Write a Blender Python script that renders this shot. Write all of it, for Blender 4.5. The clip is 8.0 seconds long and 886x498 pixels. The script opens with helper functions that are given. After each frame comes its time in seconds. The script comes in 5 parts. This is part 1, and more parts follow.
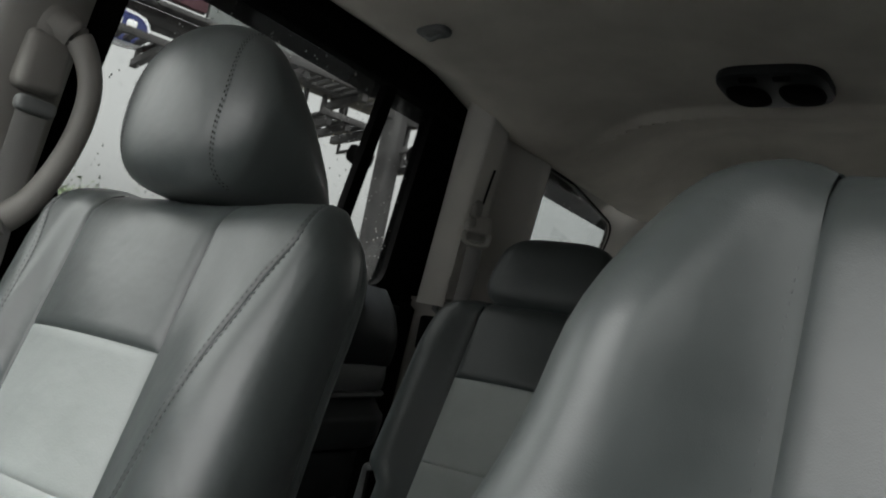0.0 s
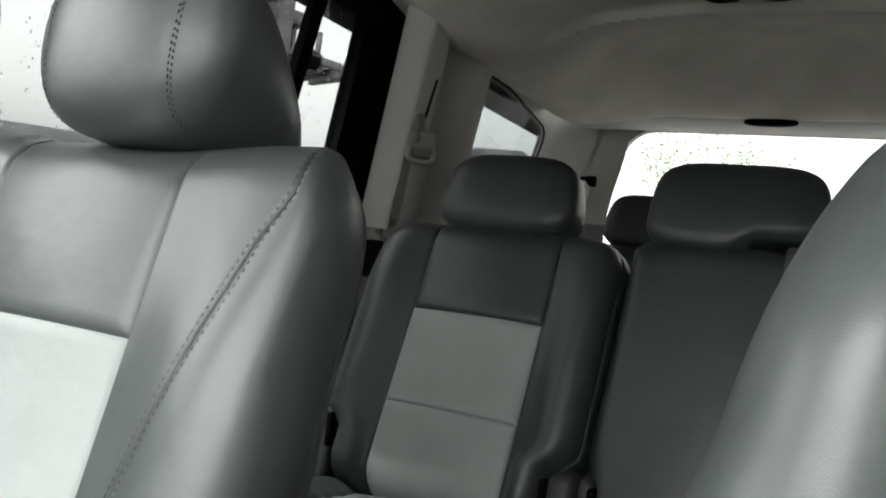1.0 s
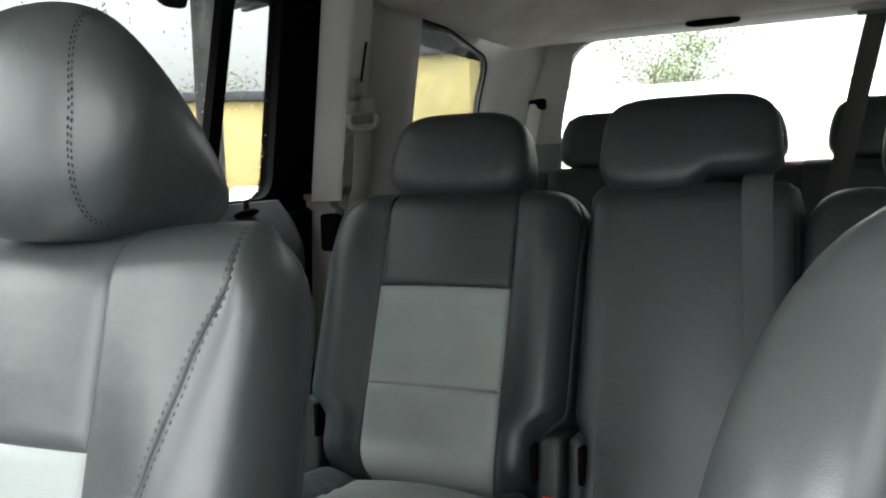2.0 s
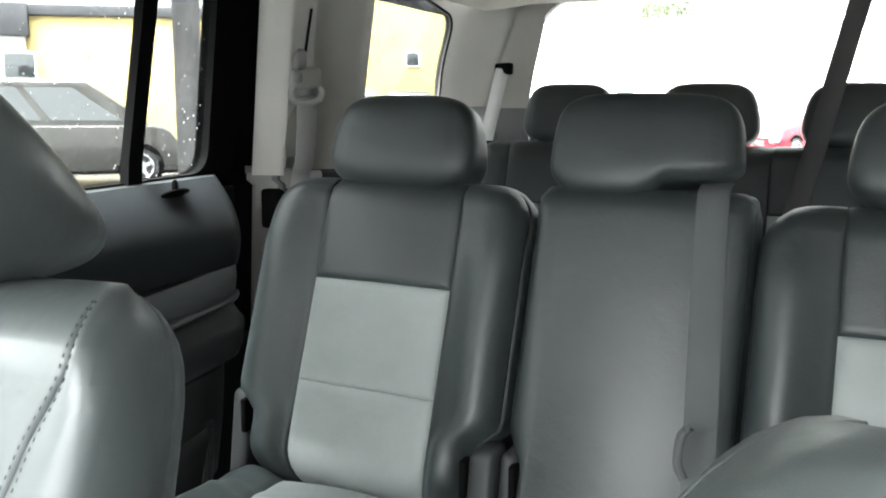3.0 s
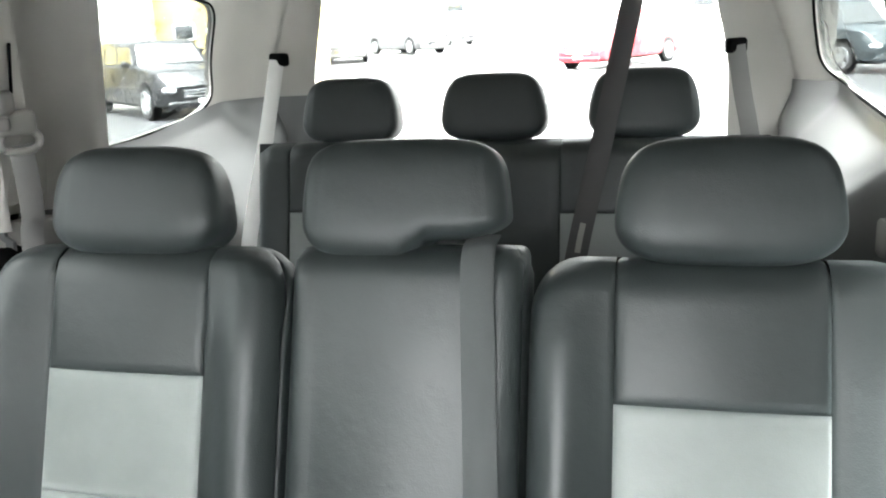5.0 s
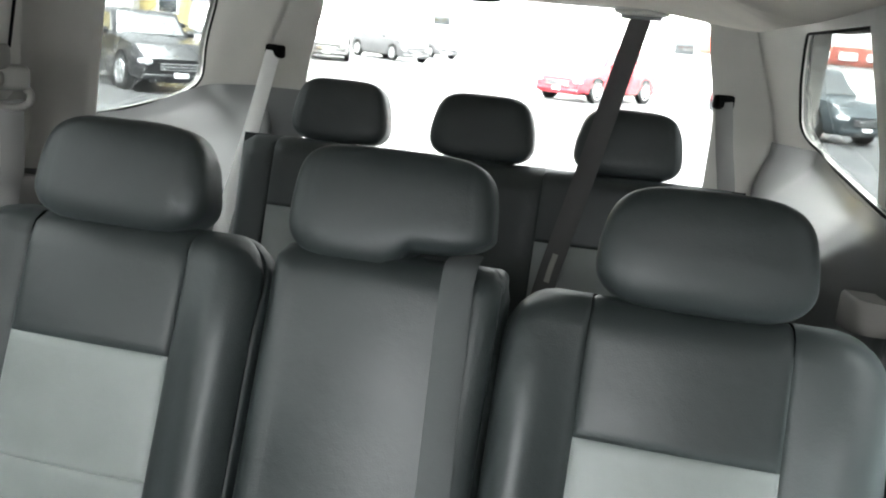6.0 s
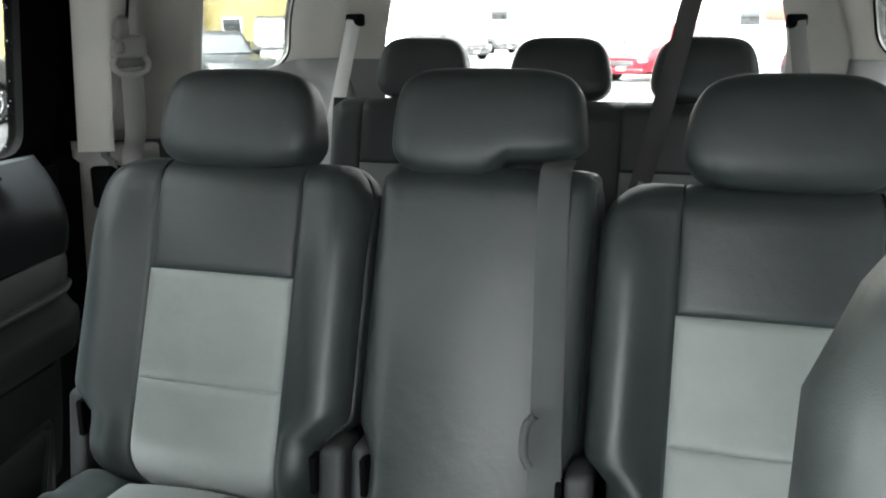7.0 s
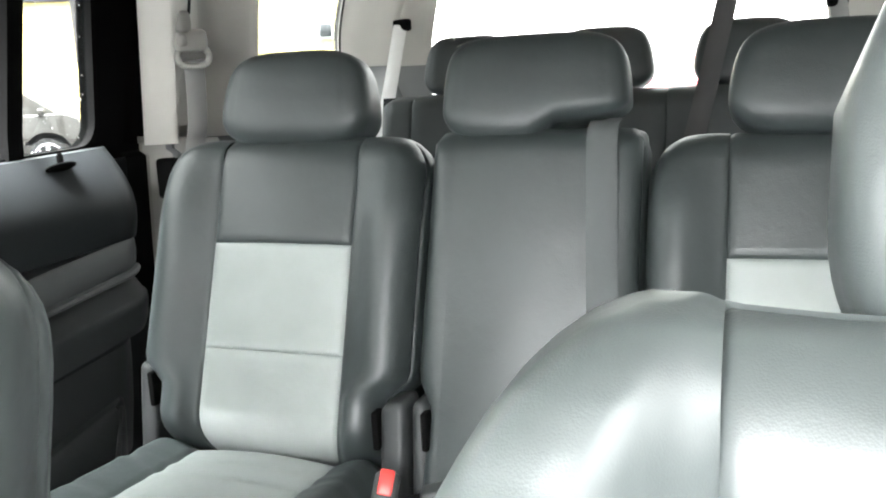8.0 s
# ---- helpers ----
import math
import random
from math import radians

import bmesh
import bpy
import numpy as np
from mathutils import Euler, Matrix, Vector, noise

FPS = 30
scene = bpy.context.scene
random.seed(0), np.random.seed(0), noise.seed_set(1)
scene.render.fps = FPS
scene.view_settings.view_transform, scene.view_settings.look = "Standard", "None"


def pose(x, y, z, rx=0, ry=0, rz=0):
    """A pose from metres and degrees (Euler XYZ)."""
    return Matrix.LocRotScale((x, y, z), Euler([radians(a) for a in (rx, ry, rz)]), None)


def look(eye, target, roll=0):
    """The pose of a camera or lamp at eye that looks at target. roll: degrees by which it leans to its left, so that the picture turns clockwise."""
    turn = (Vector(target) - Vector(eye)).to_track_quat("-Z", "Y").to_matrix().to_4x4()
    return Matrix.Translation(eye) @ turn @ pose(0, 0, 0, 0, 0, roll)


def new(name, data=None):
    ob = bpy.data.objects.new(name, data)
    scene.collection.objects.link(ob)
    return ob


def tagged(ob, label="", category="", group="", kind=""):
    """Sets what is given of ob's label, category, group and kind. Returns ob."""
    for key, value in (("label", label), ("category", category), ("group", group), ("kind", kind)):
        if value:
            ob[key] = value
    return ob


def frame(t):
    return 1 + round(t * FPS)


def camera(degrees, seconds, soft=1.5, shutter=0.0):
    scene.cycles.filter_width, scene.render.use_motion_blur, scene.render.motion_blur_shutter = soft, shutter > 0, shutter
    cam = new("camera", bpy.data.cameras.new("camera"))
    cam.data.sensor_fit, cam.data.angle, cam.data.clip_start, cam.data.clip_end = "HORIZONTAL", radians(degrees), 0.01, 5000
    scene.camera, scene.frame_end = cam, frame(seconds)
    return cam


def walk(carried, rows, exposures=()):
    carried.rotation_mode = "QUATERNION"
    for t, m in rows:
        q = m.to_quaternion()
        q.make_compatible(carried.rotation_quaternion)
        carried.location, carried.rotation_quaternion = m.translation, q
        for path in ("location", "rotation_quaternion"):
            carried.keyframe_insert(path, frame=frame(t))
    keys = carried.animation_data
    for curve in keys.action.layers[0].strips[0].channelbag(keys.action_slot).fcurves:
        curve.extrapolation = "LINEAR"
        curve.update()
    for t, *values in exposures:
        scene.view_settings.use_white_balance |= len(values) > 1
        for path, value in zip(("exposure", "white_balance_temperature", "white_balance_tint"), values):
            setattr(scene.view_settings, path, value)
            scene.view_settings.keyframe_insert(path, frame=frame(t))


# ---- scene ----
cam = camera(54.0, 8.0, soft=2.0)
PATH = [
    (0, (0.497, -0.279, 1.259), (-0.668, 1.326, 1.519), 11.2),
    (0.2, (0.471, -0.27, 1.263), (-0.677, 1.351, 1.497), 9.5),
    (0.5, (0.398, -0.26, 1.271), (-0.66, 1.431, 1.411), 9.1),
    (0.7, (0.352, -0.251, 1.278), (-0.638, 1.485, 1.358), 9.1),
    (1, (0.315, -0.237, 1.3), (-0.62, 1.529, 1.37), 7.3),
    (1.2, (0.297, -0.229, 1.317), (-0.622, 1.547, 1.359), 5.4),
    (2.3, (0.325, -0.165, 1.481), (-0.534, 1.625, 1.236), -3.1),
    (2.5, (0.309, -0.118, 1.499), (-0.517, 1.678, 1.197), -2.4),
    (2.7, (0.322, -0.105, 1.513), (-0.516, 1.681, 1.183), -1.2),
    (3, (0.344, -0.07, 1.549), (-0.482, 1.723, 1.225), 0.4),
    (3.2, (0.368, -0.044, 1.579), (-0.44, 1.75, 1.217), 1.3),
    (3.5, (0.399, -0.001, 1.630), (-0.317, 1.832, 1.260), 3.0),
    (3.7, (0.398, 0.024, 1.664), (-0.271, 1.875, 1.306), 1.8),
    (4, (0.396, 0.061, 1.683), (-0.336, 1.82, 1.075), -2.6),
    (4.2, (0.411, 0.115, 1.708), (-0.289, 1.877, 1.071), -4.1),
    (4.5, (0.442, 0.148, 1.729), (-0.134, 1.987, 1.194), -3.7),
    (4.7, (0.431, 0.166, 1.736), (-0.102, 2.023, 1.22), -2.4),
    (5, (0.417, 0.173, 1.738), (-0.079, 2.042, 1.226), -3.1),
    (6.3, (0.377, 0.121, 1.748), (-0.01, 2.031, 1.301), 6.7),
    (6.5, (0.383, 0.083, 1.73), (-0.067, 1.987, 1.314), 3.6),
    (6.7, (0.384, 0.064, 1.69), (-0.082, 1.961, 1.262), -3.2),
    (7, (0.378, 0.02, 1.635), (-0.185, 1.875, 1.141), -0.4),
    (7.2, (0.379, 0.002, 1.61), (-0.277, 1.818, 1.088), -0.5),
    (7.5, (0.386, -0.021, 1.545), (-0.303, 1.791, 1.054), -1.0),
    (7.7, (0.385, -0.026, 1.533), (-0.247, 1.805, 1.038), -3.9),
    (8, (0.390, -0.051, 1.516), (-0.284, 1.790, 1.121), -2.9),
]
EXPOSURES = [(0, 4.26, 6600, 10), (0.2, 4.64, 6620, 10), (0.5, 4.97, 6650, 10), (1, 5.22, 6600, 9.5), (2.5, 5.77, 6400, 8), (3, 6.68, 6350, 8), (3.5, 6.8, 6350, 8), (4, 6.58, 6350, 8), (4.5, 7.40, 6400, 8.5), (5, 7.20, 6400, 8.5), (6.5, 6.40, 6350, 8), (7, 6.30, 6350, 7.5), (7.5, 7.27, 6450, 9), (8, 7.56, 6450, 9.5)]
walk(cam, [(t, look(eye, target, roll)) for t, eye, target, roll in PATH], EXPOSURES)

# ---- light: an overcast day, high cloud, weak sun behind it ----
world = bpy.data.worlds.new("overcast_sky")
scene.world = world
world.use_nodes = True
_wn = world.node_tree.nodes
_sky = _wn.new("ShaderNodeTexSky")
_sky.sky_type = "NISHITA"
_sky.sun_disc = False
_sky.sun_elevation = radians(77)
_sky.sun_rotation = radians(172)
_sky.air_density = 0.35
_sky.dust_density = 9.0
_sky.ozone_density = 0.6
_wn["Background"].inputs["Strength"].default_value = 0.13
_cloud = _wn.new("ShaderNodeHueSaturation")      # cloud takes the blue out of the sky
_cloud.inputs["Saturation"].default_value = 0.03
world.node_tree.links.new(_sky.outputs["Color"], _cloud.inputs["Color"])
world.node_tree.links.new(_cloud.outputs["Color"], _wn["Background"].inputs["Color"])
_sun = new("sun", bpy.data.lights.new("sun", "SUN"))
_sun.data.energy = 0.3
_sun.data.angle = radians(55)
_sun.data.color = (0.92, 1.0, 0.99)
_sun.matrix_world = look((0, 0, 30), (-0.8, 6.0, 0))

# ---- materials ----
def mat(name, color, rough=0.5, metal=0.0, grain_scale=400.0, stain=0.12, stain_scale=6.0, spec=0.5, bump=0.0, sheen=0.0, coat=0.0, coat_rough=0.03, kind="noise"):
    """A node material: base colour with stains at a large scale and grain at a small one, and a fine bump."""
    m = bpy.data.materials.new(name)
    m.use_nodes = True
    nt = m.node_tree
    n, l = nt.nodes, nt.links
    b = n["Principled BSDF"]
    b.inputs["Roughness"].default_value = rough
    b.inputs["Metallic"].default_value = metal
    b.inputs["Specular IOR Level"].default_value = spec
    b.inputs["Sheen Weight"].default_value = sheen
    b.inputs["Coat Weight"].default_value = coat
    b.inputs["Coat Roughness"].default_value = coat_rough
    co = n.new("ShaderNodeTexCoord")
    big = n.new("ShaderNodeTexNoise")
    big.inputs["Scale"].default_value = stain_scale
    big.inputs["Detail"].default_value = 5
    l.new(co.outputs["Object"], big.inputs["Vector"])
    ramp = n.new("ShaderNodeMapRange")
    ramp.inputs["From Min"].default_value, ramp.inputs["From Max"].default_value = 0.3, 0.7
    ramp.inputs["To Min"].default_value, ramp.inputs["To Max"].default_value = 1 - stain, 1 + stain
    l.new(big.outputs["Fac"], ramp.inputs["Value"])
    mul = n.new("ShaderNodeMix")
    mul.data_type, mul.blend_type = "RGBA", "MULTIPLY"
    mul.inputs["Factor"].default_value = 1
    mul.inputs["A"].default_value = (*color, 1)
    l.new(ramp.outputs["Result"], mul.inputs["B"])
    l.new(mul.outputs["Result"], b.inputs["Base Color"])
    rr = n.new("ShaderNodeMapRange")
    rr.inputs["To Min"].default_value, rr.inputs["To Max"].default_value = max(0.03, rough - 0.08), min(1, rough + 0.1)
    l.new(big.outputs["Fac"], rr.inputs["Value"])
    l.new(rr.outputs["Result"], b.inputs["Roughness"])
    if bump:
        fine = n.new("ShaderNodeTexVoronoi" if kind == "leather" else "ShaderNodeTexNoise")
        fine.inputs["Scale"].default_value = grain_scale
        l.new(co.outputs["Object"], fine.inputs["Vector"])
        bp = n.new("ShaderNodeBump")
        bp.inputs["Strength"].default_value = bump
        bp.inputs["Distance"].default_value = 0.001
        l.new(fine.outputs["Distance" if kind == "leather" else "Fac"], bp.inputs["Height"])
        if kind == "leather":
            # soft creases over a few centimetres
            wr = n.new("ShaderNodeTexNoise")
            wr.inputs["Scale"].default_value, wr.inputs["Detail"].default_value = 14.0, 3
            l.new(co.outputs["Object"], wr.inputs["Vector"])
            b2 = n.new("ShaderNodeBump")
            b2.inputs["Strength"].default_value, b2.inputs["Distance"].default_value = 0.25, 0.012
            l.new(wr.outputs["Fac"], b2.inputs["Height"])
            l.new(b2.outputs["Normal"], bp.inputs["Normal"])
        l.new(bp.outputs["Normal"], b.inputs["Normal"])
    return m


def glass(name, tint, gloss=0.06):
    """Thin car glass: lets light through with a tint, mirrors a little more at a slant."""
    m = bpy.data.materials.new(name)
    m.use_nodes = True
    n, l = m.node_tree.nodes, m.node_tree.links
    n.remove(n["Principled BSDF"])
    tr, gl, mx, fr, pw = n.new("ShaderNodeBsdfTransparent"), n.new("ShaderNodeBsdfGlossy"), n.new("ShaderNodeMixShader"), n.new("ShaderNodeLayerWeight"), n.new("ShaderNodeMath")
    tr.inputs["Color"].default_value = (*tint, 1)
    gl.inputs["Roughness"].default_value = 0.02
    pw.operation = "POWER"
    pw.inputs[1].default_value = 5.0
    l.new(fr.outputs["Facing"], pw.inputs[0])
    ad = n.new("ShaderNodeMath")
    ad.operation = "MULTIPLY_ADD"
    ad.inputs[1].default_value, ad.inputs[2].default_value = 0.35, gloss * 0.5
    fr.inputs["Blend"].default_value = 0.5
    l.new(pw.outputs["Value"], ad.inputs[0])
    l.new(ad.outputs["Value"], mx.inputs["Fac"])
    l.new(tr.outputs["BSDF"], mx.inputs[1])
    l.new(gl.outputs["BSDF"], mx.inputs[2])
    l.new(mx.outputs["Shader"], n["Material Output"].inputs["Surface"])
    return m


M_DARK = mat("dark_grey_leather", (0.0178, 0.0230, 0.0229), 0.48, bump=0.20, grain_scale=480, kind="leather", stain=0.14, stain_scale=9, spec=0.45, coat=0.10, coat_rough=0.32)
# rear-row leather with the stronger front light put into its base colour
M_FRONT = mat("lit_dark_grey_leather", (0.0400, 0.0465, 0.0460), 0.44, bump=0.10, grain_scale=1000, kind="leather", stain=0.12, stain_scale=9, spec=0.5, coat=0.18, coat_rough=0.26)
M_LIGHT = mat("light_grey_leather", (0.208, 0.224, 0.219), 0.5, bump=0.16, grain_scale=520, kind="leather", stain=0.06, stain_scale=12)
M_THREAD = mat("grey_thread", (0.07, 0.075, 0.075), 0.8)
M_THREAD_D = mat("dark_thread", (0.017, 0.019, 0.019), 0.8)
M_HEAD = mat("headliner_fabric", (0.65, 0.607, 0.543), 0.95, bump=0.5, grain_scale=500, stain=0.10, stain_scale=7, spec=0.1)
M_TRIM = mat("light_pillar_plastic", (0.43, 0.415, 0.385), 0.6, bump=0.12, grain_scale=1200, stain=0.05, spec=0.3)
M_GREY = mat("grey_trim_plastic", (0.115, 0.12, 0.118), 0.5, bump=0.15, grain_scale=1200, stain=0.07, spec=0.35)
# trim beige darkened; the guide's stronger shading is put into its colour
M_GUIDE = mat("shaded_guide_plastic", (0.21, 0.203, 0.188), 0.45, bump=0.05, grain_scale=1200, stain=0.05, spec=0.4)
M_LEDGE = mat("beige_grey_plastic", (0.17, 0.163, 0.151), 0.55, bump=0.1, grain_scale=1200, stain=0.06, spec=0.3)
M_QTR = mat("satin_grey_trim_plastic", (0.125, 0.128, 0.126), 0.38, bump=0.08, grain_scale=1200, stain=0.06, spec=0.5)
M_STRIP = mat("satin_strip_plastic", (0.072, 0.075, 0.075), 0.5, bump=0.15, grain_scale=1200, stain=0.07, spec=0.35)
M_MID = mat("mid_grey_trim_plastic", (0.026, 0.028, 0.0285), 0.5, bump=0.15, grain_scale=1200, stain=0.08, spec=0.3)
M_SLATE = mat("dark_trim_plastic", (0.0092, 0.0108, 0.0117), 0.5, bump=0.15, grain_scale=1200, stain=0.1, spec=0.2)
M_BLACK = mat("black_rubber", (0.003, 0.003, 0.003), 0.85, stain=0.2, spec=0.03)
M_BELT = mat("grey_webbing", (0.072, 0.077, 0.077), 0.8, bump=0.5, grain_scale=600, stain=0.1, spec=0.15)
M_BELT_C = mat("beige_grey_webbing", (0.20, 0.197, 0.19), 0.8, bump=0.5, grain_scale=600, stain=0.1, spec=0.15)
# webbing whitened: the glow of light behind the left belt is in the colour
M_BELT_L = mat("backlit_grey_webbing", (0.66, 0.645, 0.635), 0.8, bump=0.5, grain_scale=600, stain=0.1, spec=0.15)
M_BELT_D = mat("dark_webbing", (0.075, 0.073, 0.073), 0.85, bump=0.5, grain_scale=600, stain=0.1, spec=0.15)
M_RED = mat("red_plastic", (0.62, 0.03, 0.025), 0.35, stain=0.05)
M_STEEL = mat("brushed_steel", (0.55, 0.55, 0.55), 0.3, metal=1.0)
M_CARPET = mat("dark_carpet", (0.007, 0.007, 0.0075), 1.0, bump=0.8, grain_scale=500, stain=0.3, stain_scale=20, spec=0.05)
M_CREAM = mat("cream_plastic", (0.25, 0.25, 0.226), 0.5, bump=0.08, grain_scale=900, stain=0.03, spec=0.35)
M_GLASS = glass("green_tinted_glass", (0.84, 0.86, 0.85))
# unseen driver's pane, its tint deepened to hold back light on that side
M_GLASS_D = glass("dimmed_driver_glass", (0.62, 0.63, 0.625))
M_SCREEN = glass("windscreen_glass", (0.80, 0.815, 0.81))
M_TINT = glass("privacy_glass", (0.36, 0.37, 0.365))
# unseen right rear pane, tinted darker only to cut light from that side
M_TINT_D = glass("dimmed_side_glass", (0.20, 0.206, 0.203))
M_TINT_Q = glass("quarter_privacy_glass", (0.29, 0.303, 0.299))
M_TINT_R = glass("rear_privacy_glass", (0.54, 0.55, 0.54))


def water(name):
    m = bpy.data.materials.new(name)
    m.use_nodes = True
    b = m.node_tree.nodes["Principled BSDF"]
    b.inputs["Roughness"].default_value = 0.02
    b.inputs["IOR"].default_value = 1.33
    b.inputs["Transmission Weight"].default_value = 0.55
    b.inputs["Base Color"].default_value = (0.9, 0.92, 0.92, 1)
    return m


M_DROP = water("raindrop_water")


# ---- mesh helpers ----
def link_mesh(name, bm, material, angle=40):
    me = bpy.data.meshes.new(name)
    bmesh.ops.recalc_face_normals(bm, faces=bm.faces[:])
    bm.to_mesh(me)
    bm.free()
    me.materials.append(material)
    me.shade_smooth()
    me.set_sharp_from_angle(angle=radians(angle))
    return new(name, me)


def part(name, bm, material, parent, label="", angle=40):
    """Links a bmesh as one mesh object under a thing or a part."""
    ob = link_mesh(name, bm, material, angle)
    ob.parent = parent
    return tagged(ob, label)


def empty(name, x, y, z, label, category, group="", kind=""):
    e = new(name)
    e.empty_display_size = 0.1
    e.location = (x, y, z)
    return tagged(e, label, category, group, kind)


def local(bm, ob):
    """Shifts a mesh built in the world's own numbers to its parent's place."""
    bmesh.ops.translate(bm, vec=-Vector(ob.location), verts=bm.verts[:])
    return bm


def rbox(x0, x1, y0, y1, z0, z1, r=0.01, seg=3):
    """A box with rounded edges."""
    b = bmesh.new()
    bmesh.ops.create_cube(b, size=1)
    bmesh.ops.scale(b, vec=(x1 - x0, y1 - y0, z1 - z0), verts=b.verts[:])
    bmesh.ops.translate(b, vec=((x0 + x1) / 2, (y0 + y1) / 2, (z0 + z1) / 2), verts=b.verts[:])
    r = min(r, 0.49 * min(abs(x1 - x0), abs(y1 - y0), abs(z1 - z0)))
    if r > 0:
        bmesh.ops.bevel(b, geom=b.edges[:], offset=r, segments=seg, profile=0.5, affect="EDGES")
    return b


def join(*bms):
    out = bmesh.new()
    for b in bms:
        me = bpy.data.meshes.new("tmp")
        b.to_mesh(me)
        b.free()
        out.from_mesh(me)
        bpy.data.meshes.remove(me)
    return out


def moved(bm, m):
    bmesh.ops.transform(bm, matrix=m, verts=bm.verts[:])
    return bm


def grid_mesh(rows, closed=False):
    """A sheet of quads from rows of points."""
    bm = bmesh.new()
    vs = [[bm.verts.new(p) for p in row] for row in rows]
    n = len(rows[0])
    for i in range(len(rows) - 1):
        for j in range(n if closed else n - 1):
            k = (j + 1) % n
            bm.faces.new((vs[i][j], vs[i][k], vs[i + 1][k], vs[i + 1][j]))
    return bm


def panel(fn, u0, u1, v0, v1, nu=10, nv=16, groove=0.004, eu=0.03, ev=0.006, edges="lrbt", fine=0.0):
    """A padded panel out of the surface fn(u, v); its borders dip in to make a seam."""
    def steps(a, b, n, e, lo, hi):
        s = [a] + ([a + e * 0.35, a + e] if lo else []) + [a + (b - a) * i / n for i in range(1, n) if a + 1.3 * e < a + (b - a) * i / n < b - 1.3 * e] + ([b - e, b - e * 0.35] if hi else []) + [b]
        return s
    us, vs = steps(u0, u1, nu, eu, "l" in edges, "r" in edges), steps(v0, v1, nv, ev, "b" in edges, "t" in edges)
    if fine:
        vs = sorted(set(vs + [v1 - fine * i / 8 for i in range(1, 9)]))
    rows = []
    for v in vs:
        row = []
        for u in us:
            p = Vector(fn(u, v))
            d = max([(1 - min(1, q / e)) ** 1.5 for q, e, on in ((u - u0, eu, "l" in edges), (u1 - u, eu, "r" in edges), (v - v0, ev, "b" in edges), (v1 - v, ev, "t" in edges)) if on] or [0])
            if "t" not in edges:
                d *= 1 - sstep(v1 - 0.055, v1 - 0.02, v)      # seams run out at the crest
            if d > 0:
                h = 1e-3
                a, b = Vector(fn(u + h, v)) - Vector(fn(u - h, v)), Vector(fn(u, v + h)) - Vector(fn(u, v - h))
                nrm = a.cross(b)
                if nrm.length > 1e-12:
                    p = p - nrm.normalized() * groove * d
            row.append(p)
        rows.append(row)
    return grid_mesh(rows)


def sweep(points, radius, seg=10, up=None):
    """A round tube along a smooth line of points."""
    pts = smooth(points)
    rows = []
    for i, p in enumerate(pts):
        t = (pts[min(i + 1, len(pts) - 1)] - pts[max(i - 1, 0)]).normalized()
        a = t.orthogonal() if up is None else t.cross(Vector(up))
        a.normalize()
        b = t.cross(a)
        r = radius(i / (len(pts) - 1)) if callable(radius) else radius
        rows.append([p + (a * math.cos(2 * math.pi * k / seg) + b * math.sin(2 * math.pi * k / seg)) * r for k in range(seg)])
    bm = grid_mesh(rows, closed=True)
    bmesh.ops.holes_fill(bm, edges=bm.edges[:], sides=0)
    return bm


def smooth(points, n=8):
    """Catmull-Rom through the points."""
    p = [Vector(q) for q in points]
    p = [2 * p[0] - p[1]] + p + [2 * p[-1] - p[-2]]
    out = []
    for i in range(1, len(p) - 2):
        for k in range(n):
            t = k / n
            out.append(0.5 * (2 * p[i] + (p[i + 1] - p[i - 1]) * t + (2 * p[i - 1] - 5 * p[i] + 4 * p[i + 1] - p[i + 2]) * t * t + (3 * p[i] - p[i - 1] - 3 * p[i + 1] + p[i + 2]) * t ** 3))
    return out + [p[-2]]


def strap(points, width, side, thick=0.0016):
    """A webbing strap along points; side is the way across it."""
    pts = smooth(points)
    top = []
    for i, p in enumerate(pts):
        t = (pts[min(i + 1, len(pts) - 1)] - pts[max(i - 1, 0)]).normalized()
        s = Vector(side) if not callable(side) else Vector(side(i / (len(pts) - 1)))
        s = (s - t * s.dot(t)).normalized()
        n = s.cross(t) * thick / 2
        w = s * width / 2
        e = s * 0.0012
        top.append([p - w, p - w + e + n, p + n, p + w - e + n, p + w, p + w - e - n, p - n, p - w + e - n])
    bm = grid_mesh(top, closed=True)
    bmesh.ops.holes_fill(bm, edges=bm.edges[:], sides=0)
    return bm


def pillow(hx, hy, hz, e1=0.45, e2=0.45, nu=40, nv=24, shape=None):
    """A soft cushion shape: a superellipsoid, bent by shape(x, y, z) in -1..1."""
    def f(c, e):
        return math.copysign(abs(c) ** e, c)
    rows = []
    for i in range(nv + 1):
        ph = -math.pi / 2 + math.pi * i / nv
        row = []
        for j in range(nu):
            th = 2 * math.pi * j / nu
            x, y, z = f(math.cos(ph), e1) * f(math.cos(th), e2), f(math.cos(ph), e1) * f(math.sin(th), e2), f(math.sin(ph), e1)
            if shape:
                x, y, z = shape(x, y, z)
            row.append((x * hx, y * hy, z * hz))
        rows.append(row)
    bm = grid_mesh(rows, closed=True)
    bmesh.ops.remove_doubles(bm, verts=bm.verts[:], dist=1e-6)
    return bm


def sstep(a, b, x):
    t = min(1, max(0, (x - a) / (b - a)))
    return t * t * (3 - 2 * t)


# ---- the car's shell ----
CX = 0.015          # the middle of the car
FLOOR = 0.58


def wall_x(z):
    """How far the side glass stands from the middle at height z."""
    return 0.855 - 0.25 * max(0, z - 1.40)


